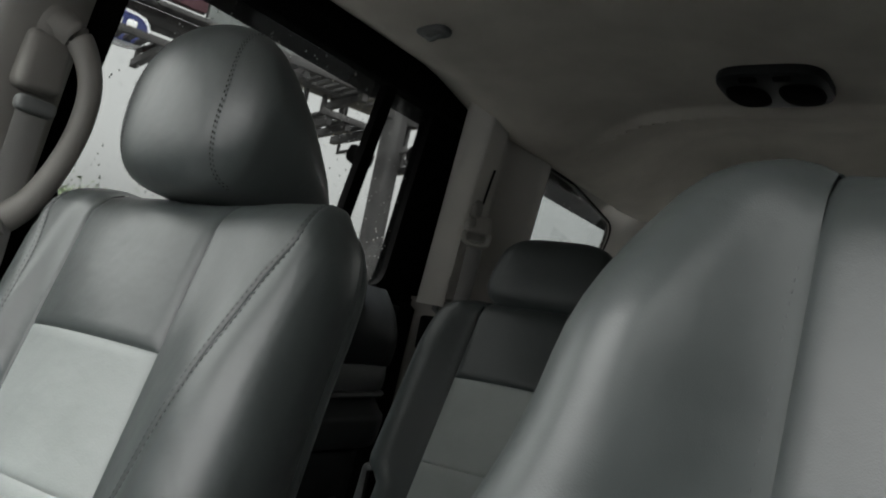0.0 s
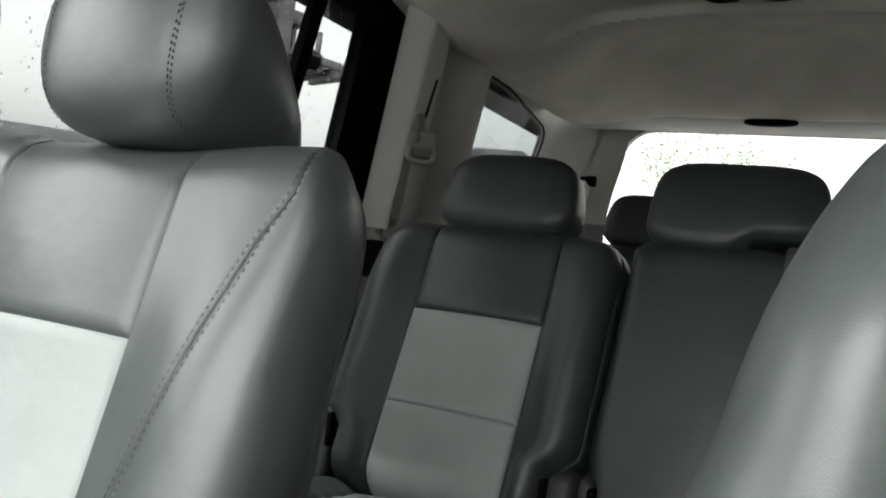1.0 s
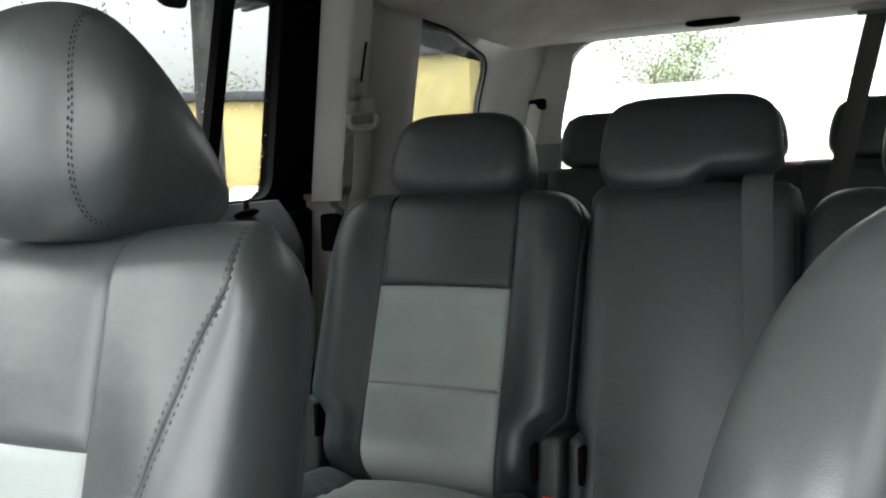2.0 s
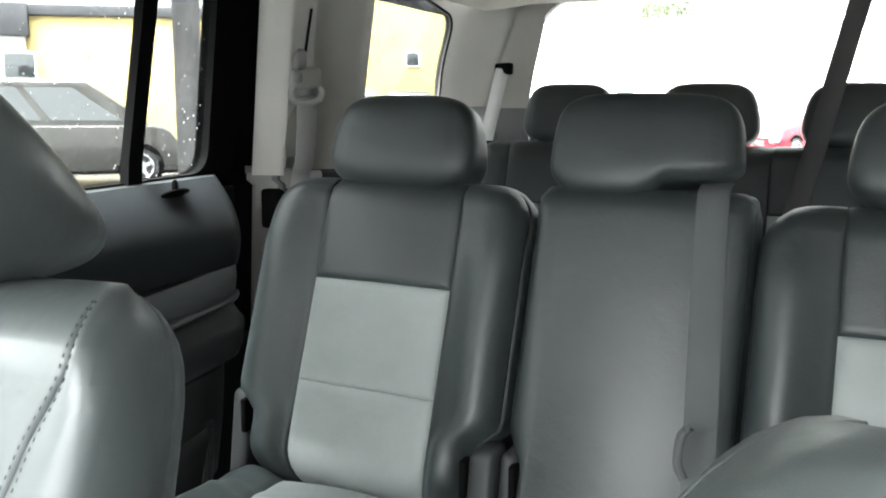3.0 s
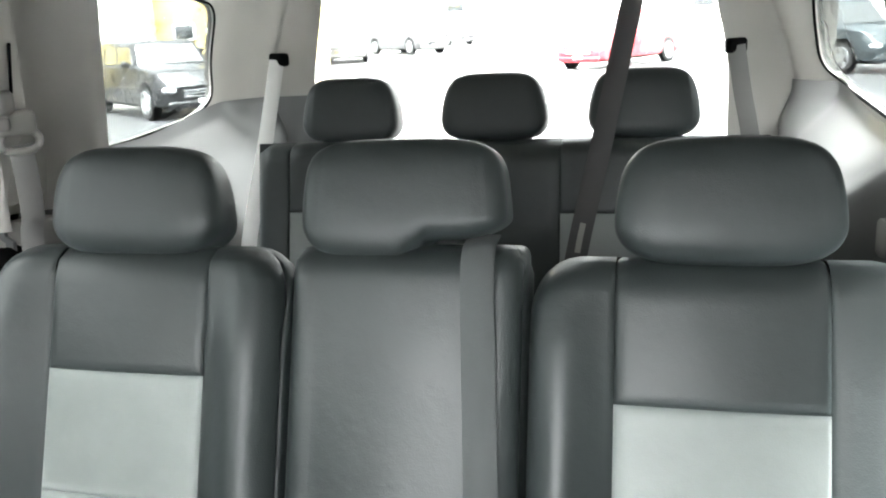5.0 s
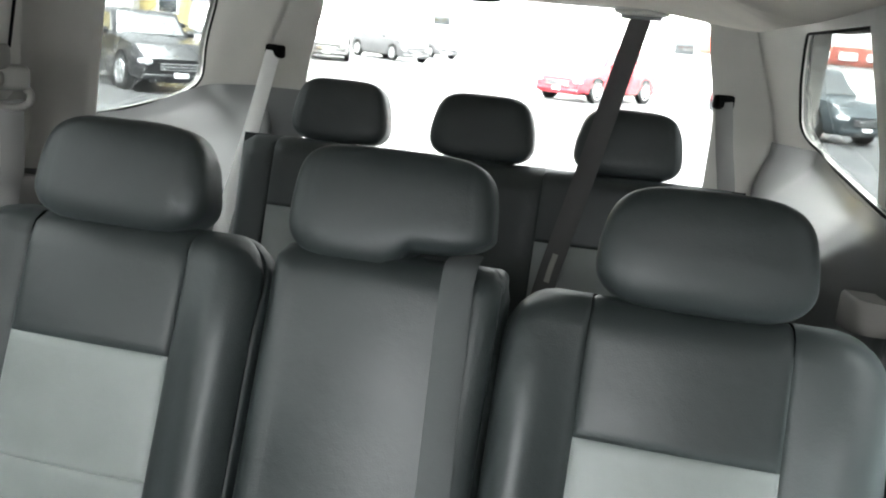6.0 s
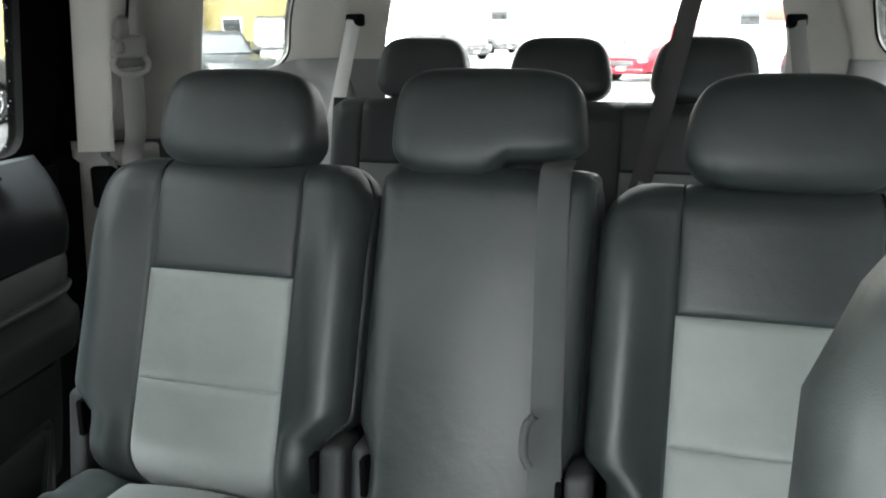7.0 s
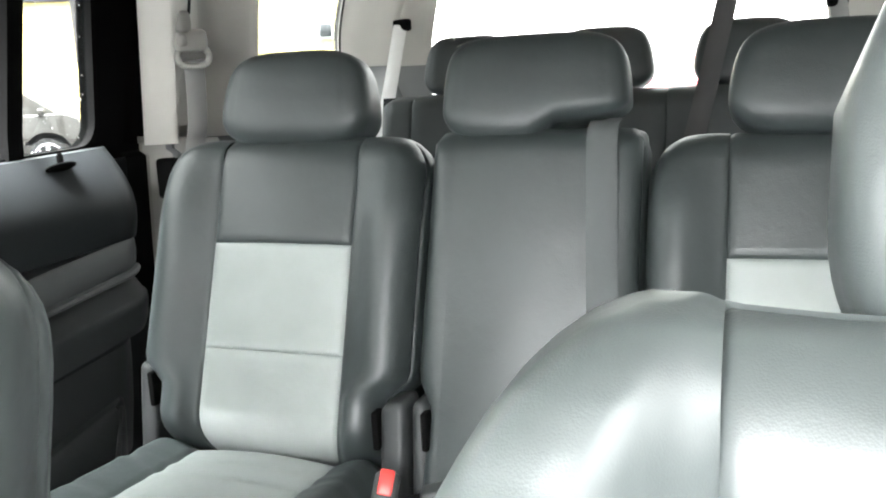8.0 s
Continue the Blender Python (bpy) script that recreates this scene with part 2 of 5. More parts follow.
def side_sheet(side, outer, inner, xf, thick, nsub=4, radius=0.06):
    """A wall sheet in y, z with a rounded opening through it; xf(y, z) is its distance from the middle. outer, inner: lists of corners (y, z)."""
    def rounded(corners, r):
        pts = []
        m = len(corners)
        for i in range(m):
            a, b, c = (Vector(corners[k % m]) for k in (i - 1, i, i + 1))
            p, q = b + (a - b).normalized() * min(r, (a - b).length / 2.2), b + (c - b).normalized() * min(r, (c - b).length / 2.2)
            for k in range(7):
                t = k / 6
                pts.append((1 - t) ** 2 * p + 2 * t * (1 - t) * b + t * t * q)
        return pts
    ring = rounded(inner, radius)
    c = sum(ring, Vector((0, 0))) / len(ring)
    def out(p):
        d = p - c
        best = 1e9
        for i in range(len(outer)):
            a, b = Vector(outer[i - 1]), Vector(outer[i])
            e = b - a
            den = d.x * e.y - d.y * e.x
            if abs(den) > 1e-9:
                t = ((a - c).x * e.y - (a - c).y * e.x) / den
                s = ((a - c).x * d.y - (a - c).y * d.x) / den
                if t > 0 and -1e-6 <= s <= 1 + 1e-6:
                    best = min(best, t)
        return c + d * best
    pts = list(ring)
    for o in outer:      # corners of the sheet get a spoke of their own
        a = math.atan2(o[1] - c.y, o[0] - c.x)
        i = min(range(len(pts)), key=lambda k: abs((math.atan2(ring[k].y - c.y, ring[k].x - c.x) - a + math.pi) % (2 * math.pi) - math.pi))
        pts[i] = (ring[i], Vector(o))
    spokes = [(p if isinstance(p, tuple) else (p, out(p))) for p in pts]
    rows = []
    for k in range(nsub + 1):
        t = k / nsub
        rows.append([(CX + side * xf(*(a.lerp(b, t))), a.lerp(b, t).x, a.lerp(b, t).y) for a, b in spokes])
    back = [[(x + side * thick, y, z) for x, y, z in row] for row in reversed(rows)]
    bm = grid_mesh(rows + back + [rows[0]], closed=True)
    bmesh.ops.remove_doubles(bm, verts=bm.verts[:], dist=1e-5)
    return bm, ring


def pane(side, ring, xf, thick=0.004):
    """The glass that fills an opening."""
    bm = bmesh.new()
    f1 = [bm.verts.new((CX + side * (xf(p.x, p.y)), p.x, p.y)) for p in ring]
    bm.faces.new(f1)
    r = bmesh.ops.extrude_face_region(bm, geom=bm.faces[:])
    bmesh.ops.translate(bm, vec=(side * thick, 0, 0), verts=[v for v in r["geom"] if isinstance(v, bmesh.types.BMVert)])
    return bm


def raindrops(side, y0, y1, z0, z1, xf, n, seed):
    """Beads of water on the outer face of a pane."""
    rnd = random.Random(seed)
    bead = bmesh.new()
    bmesh.ops.create_icosphere(bead, subdivisions=1, radius=1)
    vs0, fs0 = [v.co.copy() for v in bead.verts], [[v.index for v in f.verts] for f in bead.faces]
    bead.free()
    vs, fs = [], []
    for _ in range(n):
        y, z = rnd.uniform(y0, y1), rnd.uniform(z0, z1)
        r = 0.0006 + 0.0016 * rnd.random() ** 2.5
        k = len(vs)
        tall = rnd.uniform(0.9, 1.7)
        vs += [(CX + side * (xf(y, z) + c.x * r * 0.6), y + c.y * r, z + c.z * r * tall) for c in vs0]
        fs += [[k + i for i in f] for f in fs0]
    bm = bmesh.new()
    me = bpy.data.meshes.new("tmp")
    me.from_pydata(vs, [], fs)
    bm.from_mesh(me)
    bpy.data.meshes.remove(me)
    return bm


def gasket(side, ring, xf, w=0.009):
    """The black rubber lip round an opening."""
    pts = [Vector((CX + side * xf(p.x, p.y), p.x, p.y)) for p in ring]
    n = len(pts)
    rows = []
    for i in range(n):
        t = (pts[(i + 1) % n] - pts[i - 1]).normalized()
        nx = Vector((1, 0, 0))
        b = t.cross(nx).normalized()
        rows.append([pts[i] + (nx * math.cos(a) + b * math.sin(a)) * w for a in [2 * math.pi * k / 6 for k in range(6)]])
    rows.append(rows[0])
    bm = grid_mesh(rows, closed=True)
    bmesh.ops.remove_doubles(bm, verts=bm.verts[:], dist=1e-6)
    return bm


def glass_part(name, bm, material, parent, label=""):
    ob = part(name, bm, material, parent, label)
    ob.visible_shadow = False
    return ob


# floor pan with a carpet
floor = link_mesh("floor", rbox(CX - 0.80, CX + 0.80, -1.25, 2.62, FLOOR - 0.05, FLOOR, 0.02), M_CARPET)
tagged(floor, "dark carpeted car floor", "floor", kind="structure")


# headliner: a raised front, a soft step behind the second row, a rolled edge at the sides
def roof_z(x, y):
    a = abs(x - CX)
    yc = y - 0.55 * max(0, a - 0.10) ** 1.5 * sstep(1.0, 1.4, y) * sstep(2.1, 1.8, y)      # the step bows forward in the middle
    z = 1.878 + 0.010 * sstep(0.3, 1.2, y) + 0.030 * sstep(1.440, 1.462, yc)
    z -= 0.016 * sstep(1.40, 1.438, yc) * sstep(1.455, 1.440, yc)      # rolled lip
    z += 0.046 * sstep(1.52, 1.84, yc) - 0.130 * sstep(1.90, 2.17, y)
    side = sstep(0.30, 0.60, a)
    edge = 1.806 + 0.048 * sstep(1.50, 1.15, y) + 0.45 * max(0, a - 0.60)      # turned up over the windows
    z += (edge - z) * side
    z -= 0.03 * sstep(0.0, -0.5, y)
    return z


_ys = sorted([-0.50 + 2.69 * i / 90 for i in range(91)] + [1.39 + 0.20 * i / 50 for i in range(51)])
_xs = [CX - 0.74 + 1.48 * i / 40 for i in range(41)]
_top = [[(x, y, roof_z(x, y)) for x in _xs] for y in _ys]
_bm = grid_mesh(_top)
_r = bmesh.ops.extrude_face_region(_bm, geom=_bm.faces[:])
bmesh.ops.translate(_bm, vec=(0, 0, 0.04), verts=[v for v in _r["geom"] if isinstance(v, bmesh.types.BMVert)])
headliner = tagged(link_mesh("ceiling", _bm, M_HEAD), "light beige-grey fabric headliner with a soft step", "ceiling", kind="structure")
_bm = rbox(CX - 0.80, CX + 0.80, -0.60, 2.60, 2.03, 2.06, 0.012)
tagged(link_mesh("roof", _bm, M_GREY), "closed sheet-metal roof above the headliner", "roof", kind="structure")


def rear_door(side, name, label):
    door = empty(name, CX + side * 0.86, 0.9, 0.6, label, "car door")
    L = lambda b: local(b, door)
    xf = lambda y, z: wall_x(z)
    # sheet round the window
    bm, ring = side_sheet(side, [(0.42, 1.30), (1.42, 1.30), (1.42, 1.92), (0.42, 1.92)], [(0.475, 1.395), (1.340, 1.412), (1.272, 1.852), (0.475, 1.845)], xf, 0.035, radius=0.05)
    part("window_frame", L(bm), M_BLACK, door, "black window surround")
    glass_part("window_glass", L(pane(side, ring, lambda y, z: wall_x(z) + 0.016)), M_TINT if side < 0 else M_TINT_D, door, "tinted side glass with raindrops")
    ob = part("raindrops", L(raindrops(side, 0.50, 1.36, 1.41, 1.85, lambda y, z: wall_x(z) + 0.0205, 1100, 5)), M_DROP, door, "small clear raindrops")
    tagged(ob, kind="stuff")
    ob.visible_shadow = False
    rows = []
    for z in (1.36, 1.45, 1.55, 1.65, 1.75, 1.88):
        y = 1.118 - 0.06 * max(0, z - 1.4)
        x = CX + side * (wall_x(z) - 0.004)
        rows.append([(x, y, z), (x, y + 0.034, z), (x + side * 0.02, y + 0.034, z), (x + side * 0.02, y, z)])
    part("division_bar", L(grid_mesh(rows, closed=True)), M_BLACK, door, "black bar between the two panes")
    # inner panel, in bands that climb a little towards the rear
    def band(profile, y1, climb=0.085, tip=0.03, y0=0.45):
        """profile: height and depth into the car, from below; the rear end is rounded off by tip."""
        rows = []
        for z, d in profile:
            row = []
            for k in range(33):
                q = 1 - (1 - k / 32) ** 1.6
                y = y0 + (y1 - y0) * q
                edge = tip * max(0, 1 - (y1 - y) / 0.07) ** 2
                row.append((CX + side * (0.84 - d + edge), y, z + climb * (y - 1.2)))
            rows.append(row)
        back = [[(CX + side * 0.862, y, z) for x, y, z in row] for row in reversed(rows)]
        b = grid_mesh(rows + back + [rows[0]])
        bmesh.ops.remove_doubles(b, verts=b.verts[:], dist=1e-6)
        bmesh.ops.holes_fill(b, edges=b.edges[:], sides=0)
        return b
    arch = [(1.229 + 0.176 * i / 14, 0.070 - 0.052 * (i / 14) ** 1.5 + 0.022 * math.sin(math.pi * i / 14)) for i in range(15)]
    part("upper_panel", L(band(arch, 1.375, 0.02, 0.045)), M_SLATE, door, "dark slate upper panel")
    part("trim_strip", L(band([(1.162, 0.066), (1.168, 0.070), (1.19, 0.073), (1.216, 0.071), (1.223, 0.066)], 1.355)), M_STRIP, door, "lighter grey trim strip")
    part("strip_lip", L(band([(1.148, 0.068), (1.150, 0.078), (1.155, 0.081), (1.160, 0.077), (1.1615, 0.066)], 1.352)), M_STRIP, door, "raised lip under the trim strip")
    part("armrest", L(band([(1.037, 0.074), (1.041, 0.083), (1.06, 0.092), (1.095, 0.097), (1.107, 0.096), (1.113, 0.091), (1.116, 0.085), (1.147, 0.058)], 1.345)), M_MID, door, "grey armrest ledge")
    part("lower_panel", L(band([(0.80, 0.052), (0.90, 0.068), (0.98, 0.076), (1.020, 0.078), (1.031, 0.076), (1.035, 0.068)], 1.30, 0.07)), M_MID, door, "grey lower panel")
    part("pocket_panel", L(band([(0.64, 0.05), (0.74, 0.078), (0.84, 0.092), (0.905, 0.097), (0.926, 0.095), (0.934, 0.088), (0.936, 0.070)], 1.255, 0.17, 0.05)), M_MID, door, "raised pocket panel with a soft edge")
    part("pocket_rib", L(sweep(smooth([(CX + side * 0.752, 1.20 + 0.0, 0.93), (CX + side * 0.750, 1.185, 0.88), (CX + side * 0.754, 1.17, 0.80), (CX + side * 0.765, 1.165, 0.70)], 6), 0.009, 8)), M_MID, door)
    # lock knob in its dished collar
    px = CX + side * 0.795
    bm = moved(pillow(0.006, 0.006, 0.014, 0.7, 1.0, 14, 10), Matrix.Translation((px, 1.182, 1.398)))
    part("lock_knob", L(bm), M_BLACK, door, "black push-down lock knob")
    bm = moved(pillow(0.019, 0.034, 0.005, 0.8, 1.0, 24, 8), pose(px, 1.182, 1.386, 0, side * 26, 0))
    part("lock_collar", L(bm), M_BLACK, door)
    return door


rear_door(-1, "rear_door", "closed rear car door, dark slate and grey panel, tinted window")
rear_door(1, "rear_door", "closed rear car door, dark slate and grey panel, tinted window")


def front_door(side):
    door = empty("front_door", CX + side * 0.86, -0.2, 0.6, "closed front car door with a tinted window", "car door")
    bm, ring = side_sheet(side, [(-0.75, 0.62), (0.30, 0.62), (0.30, 1.86), (-0.75, 1.86)], [(-0.62, 1.36), (0.235, 1.39), (0.25, 1.80), (-0.30, 1.79)], lambda y, z: wall_x(z), 0.035, radius=0.05)
    part("door_panel", local(bm, door), M_SLATE, door)
    part("window_glass", local(pane(side, ring, lambda y, z: wall_x(z) + 0.016), door), M_GLASS if side < 0 else M_GLASS_D, door)


front_door(-1)
front_door(1)


def b_pillar(side):
    """The post between the doors, with its belt guide; the grab handle is bolted to it."""
    p = empty("b_pillar", CX + side * 0.80, 0.36, 0.6, "light plastic-clad door pillar with belt guide", "pillar", kind="structure")
    def xs(z):
        return wall_x(z) - 0.055
    rows = []
    for i in range(15):
        z = 0.62 + 1.22 * i / 14
        w = 0.085 - 0.02 * sstep(1.2, 1.8, z)
        row = []
        for k in range(13):
            a = math.pi * k / 12
            row.append((CX + side * (xs(z) + 0.05 - 0.05 * math.sin(a) ** 0.5), 0.345 - w * math.cos(a), z))
        rows.append(row)
    # darker plastic than the other posts: backlit shade is put into the colour
    part("pillar_cover", local(grid_mesh(rows), p), M_LEDGE, p)
    part("pillar_post", local(rbox(CX + side * 0.80, CX + side * 0.86, 0.27, 0.43, 0.6, 1.40, 0.01), p), M_BLACK, p)
    rows = [[(CX + side * (wall_x(z) + e), y, z) for e, y in ((-0.012, 0.28), (-0.012, 0.462), (0.03, 0.462), (0.03, 0.28))] for z in (1.38, 1.5, 1.6, 1.7, 1.86)]
    part("pillar_seal", local(grid_mesh(rows, closed=True), p), M_BLACK, p)
    bm = rbox(-0.022, 0.022, -0.035, 0.035, -0.045, 0.045, 0.014)
    part("belt_adjuster", local(moved(bm, pose(CX + side * 0.755, 0.355, 1.575, 0, 0, 0)), p), M_LEDGE, p, "light grey belt height adjuster")
    bm = rbox(-0.012, 0.012, -0.03, 0.03, -0.012, 0.012, 0.009)
    part("belt_ring", local(moved(bm, pose(CX + side * 0.735, 0.352, 1.507)), p), M_GREY, p)
    bm = strap([(CX + side * 0.738, 0.352, 1.51), (CX + side * 0.75, 0.348, 1.3), (CX + side * 0.76, 0.34, 0.9)], 0.048, (0, 1, 0))
    part("belt_strap", local(bm, p), M_BELT_C, p)
    return p


b_pillar(-1)
b_pillar(1)
# grab handle bowed out from the post
_pts = [(CX - 0.752, 0.395, 1.640), (CX - 0.722, 0.425, 1.615), (CX - 0.708, 0.447, 1.55), (CX - 0.712, 0.440, 1.46), (CX - 0.735, 0.412, 1.37), (CX - 0.772, 0.375, 1.325)]
grab = empty("grab_handle", CX - 0.75, 0.40, 1.48, "light grey plastic grab handle on the door pillar", "grab handle")
# the handle's backlit shade is in this darker colour too
part("grip", local(sweep(_pts, lambda t: 0.0175 + 0.012 * abs(2 * t - 1) ** 3, 14), grab), M_LEDGE, grab)
for _p in (_pts[0], _pts[-1]):
    part("end_cap", local(moved(pillow(0.024, 0.034, 0.034, 0.6, 0.8, 20, 12), Matrix.Translation((_p[0] - 0.004, _p[1], _p[2]))), grab), M_LEDGE, grab)
    part("screw_cover", local(moved(pillow(0.004, 0.008, 0.008, 0.6, 1, 14, 8), Matrix.Translation((_p[0] + 0.019, _p[1], _p[2]))), grab), M_MID, grab, "small round screw cover")
grab.location.y -= 0.035



def c_pillar(side):
    """The wide post behind the rear door, with the second row's belt."""
    CP = 0.05
    p = empty("c_pillar", CP + side * 0.76, 1.6, 1.2, "light plastic pillar cover with a recessed belt slot", "pillar", kind="structure")
    def y_front(z):
        return 1.383 - 0.36 * (z - 1.6)
    def x_at(y, z):
        yf = y_front(z)
        x = 0.730 - 0.36 * (z - 1.6)
        y1 = 1.812 - 0.39 * max(0, z - 1.5)
        out = wall_x(z) + (0.006 if side < 0 else -0.064) - x
        x += 0.06 * sstep(yf + 0.032, yf, y) + out * sstep(y1 - 0.055, y1, y)          # rolls back to the door and to the window
        q = 1.812 - 0.39 * max(0, z - 1.5) - y
        x += 0.065 * sstep(0.285, 0.235, q) * sstep(0.085, 0.185, q)               # soft upright channel
        ye = 1.436 + 0.40 * (1.537 - z)
        x += 0.050 * sstep(ye, ye + 0.010, y) * sstep(1.600, 1.520, z) * sstep(0.085, 0.185, q)      # the belt runs in a deeper recess
        return x
    ys = [1.39 + 0.50 * i / 80 for i in range(81)]
    zl = 1.40 if side < 0 else 1.52
    zs = [zl + (1.86 - zl) * i / 30 for i in range(31)]
    rows = []
    for z in zs:
        y1 = 1.814 - 0.39 * max(0, z - 1.5)
        y0 = y_front(z)
        rows.append([(CP + side * x_at(y0 + (y1 - y0) * i / 90, z), y0 + (y1 - y0) * i / 90, z) for i in range(91)])
    part("pillar_cover", local(grid_mesh(rows), p), M_TRIM, p)
    rows = [[(CP + side * (x_at(y, 1.40) - 0.0 + 0.05 * (1.40 - z) + (0.012 if z > zl - 0.015 else -0.004)), y, z) for y in ys] for z in (zl + 0.005, zl - 0.01, zl - 0.02, 1.3, 1.1, 0.85, 0.62)]
    part("lower_cover", local(grid_mesh([r[14:] for r in rows]), p), M_STRIP, p, "grey lower pillar trim")
    part("lower_column", local(grid_mesh([r[10:15] for r in rows]), p), M_LEDGE, p, "light rounded edge of the lower pillar trim")
    part("belt_opening", local(rbox(*sorted((CP + side * 0.800, CP + side * 0.850)), 1.462, 1.530, 1.285, 1.372, 0.01), p), M_BLACK, p, "dark opening under the ledge")
    part("door_seal", local(grid_mesh([r[:11] for r in rows]), p), M_BLACK, p, "black rubber door seal")
    rows = [[(CX + side * (wall_x(z) + e), y, z) for e, y in ((0.037, 1.405), (0.037, 1.875), (0.065, 1.875), (0.065, 1.405))] for z in (1.30, 1.45, 1.60, 1.75, 1.90)]
    part("pillar_post", local(grid_mesh(rows, closed=True), p), M_BLACK, p, "dark body post behind the cover")
    xb = CP + side * 0.700
    # adjuster slot, slide, ring
    bm = strap([(CP + side * (x_at(1.42, z) - 0.002), y, z) for y, z in ((1.438, 1.655), (1.428, 1.695), (1.418, 1.736))], 0.0055, (0, 1, 0), 0.005)
    part("adjuster_slot", local(bm, p), M_BLACK, p, "black height slot")
    bm = pillow(0.014, 0.019, 0.022, 0.6, 0.8, 20, 12)
    part("slide_button", local(moved(bm, Matrix.Translation((xb + side * 0.016, 1.424, 1.640))), p), M_LEDGE, p)
    gx, gy = xb + side * 0.013, 1.440
    bm = rbox(-0.016, 0.016, -0.033, 0.033, -0.022, 0.022, 0.012)
    part("belt_guide", local(moved(bm, pose(gx, gy, 1.604, 0, 0, side * 42)), p), M_GUIDE, p, "light plastic belt guide cover")
    part("guide_button", local(moved(pillow(0.006, 0.011, 0.012, 0.6, 0.8, 16, 10), pose(gx - side * 0.001, gy - 0.028, 1.604, 0, 0, side * 42)), p), M_LEDGE, p)
    along = lambda k, z: (gx - side * 0.67 * k - side * 0.004, gy + 0.74 * k, z)
    bm = sweep([along(-0.024, 1.587), along(-0.031, 1.576), along(-0.028, 1.562), along(-0.012, 1.555), along(0.012, 1.555), along(0.028, 1.562), along(0.031, 1.576), along(0.024, 1.587)], 0.0068, 10)
    part("belt_ring", local(bm, p), M_GUIDE, p, "moulded belt ring")
    bm = strap([along(0.0, 1.566), (xb + side * 0.026, 1.462, 1.50), (xb + side * 0.050, 1.488, 1.43), (xb + side * 0.074, 1.505, 1.385), (xb + side * 0.085, 1.51, 1.25), (xb + side * 0.09, 1.51, 1.0)], 0.040, (-side * 0.67, 0.74, 0))
    part("belt_strap", local(bm, p), M_BELT_C, p, "beige-grey seat belt webbing")
    # ledge that the belt runs behind
    rows = []
    for i in range(13):
        s = i / 12
        lx = 0.735 + 0.07 * (1 - s) ** 5
        ly = 1.458 + 0.154 * s + 0.03 * (1 - s) ** 6
        dz = -0.014 * s
        rows.append([(side * (lx + dx), ly, z + dz * k) for dx, z, k in ((0.004, 1.417, 1), (0, 1.411, 1), (0, 1.378, 2), (0.006, 1.369, 2), (0.05, 1.369, 2), (0.05, 1.417, 1))])
    bm = grid_mesh(rows, closed=True)
    bmesh.ops.holes_fill(bm, edges=bm.edges[:], sides=0)
    part("belt_ledge", local(bm, p), M_LEDGE, p, "light ledge the belt passes behind")
    return p


c_pillar(-1)
c_pillar(1)


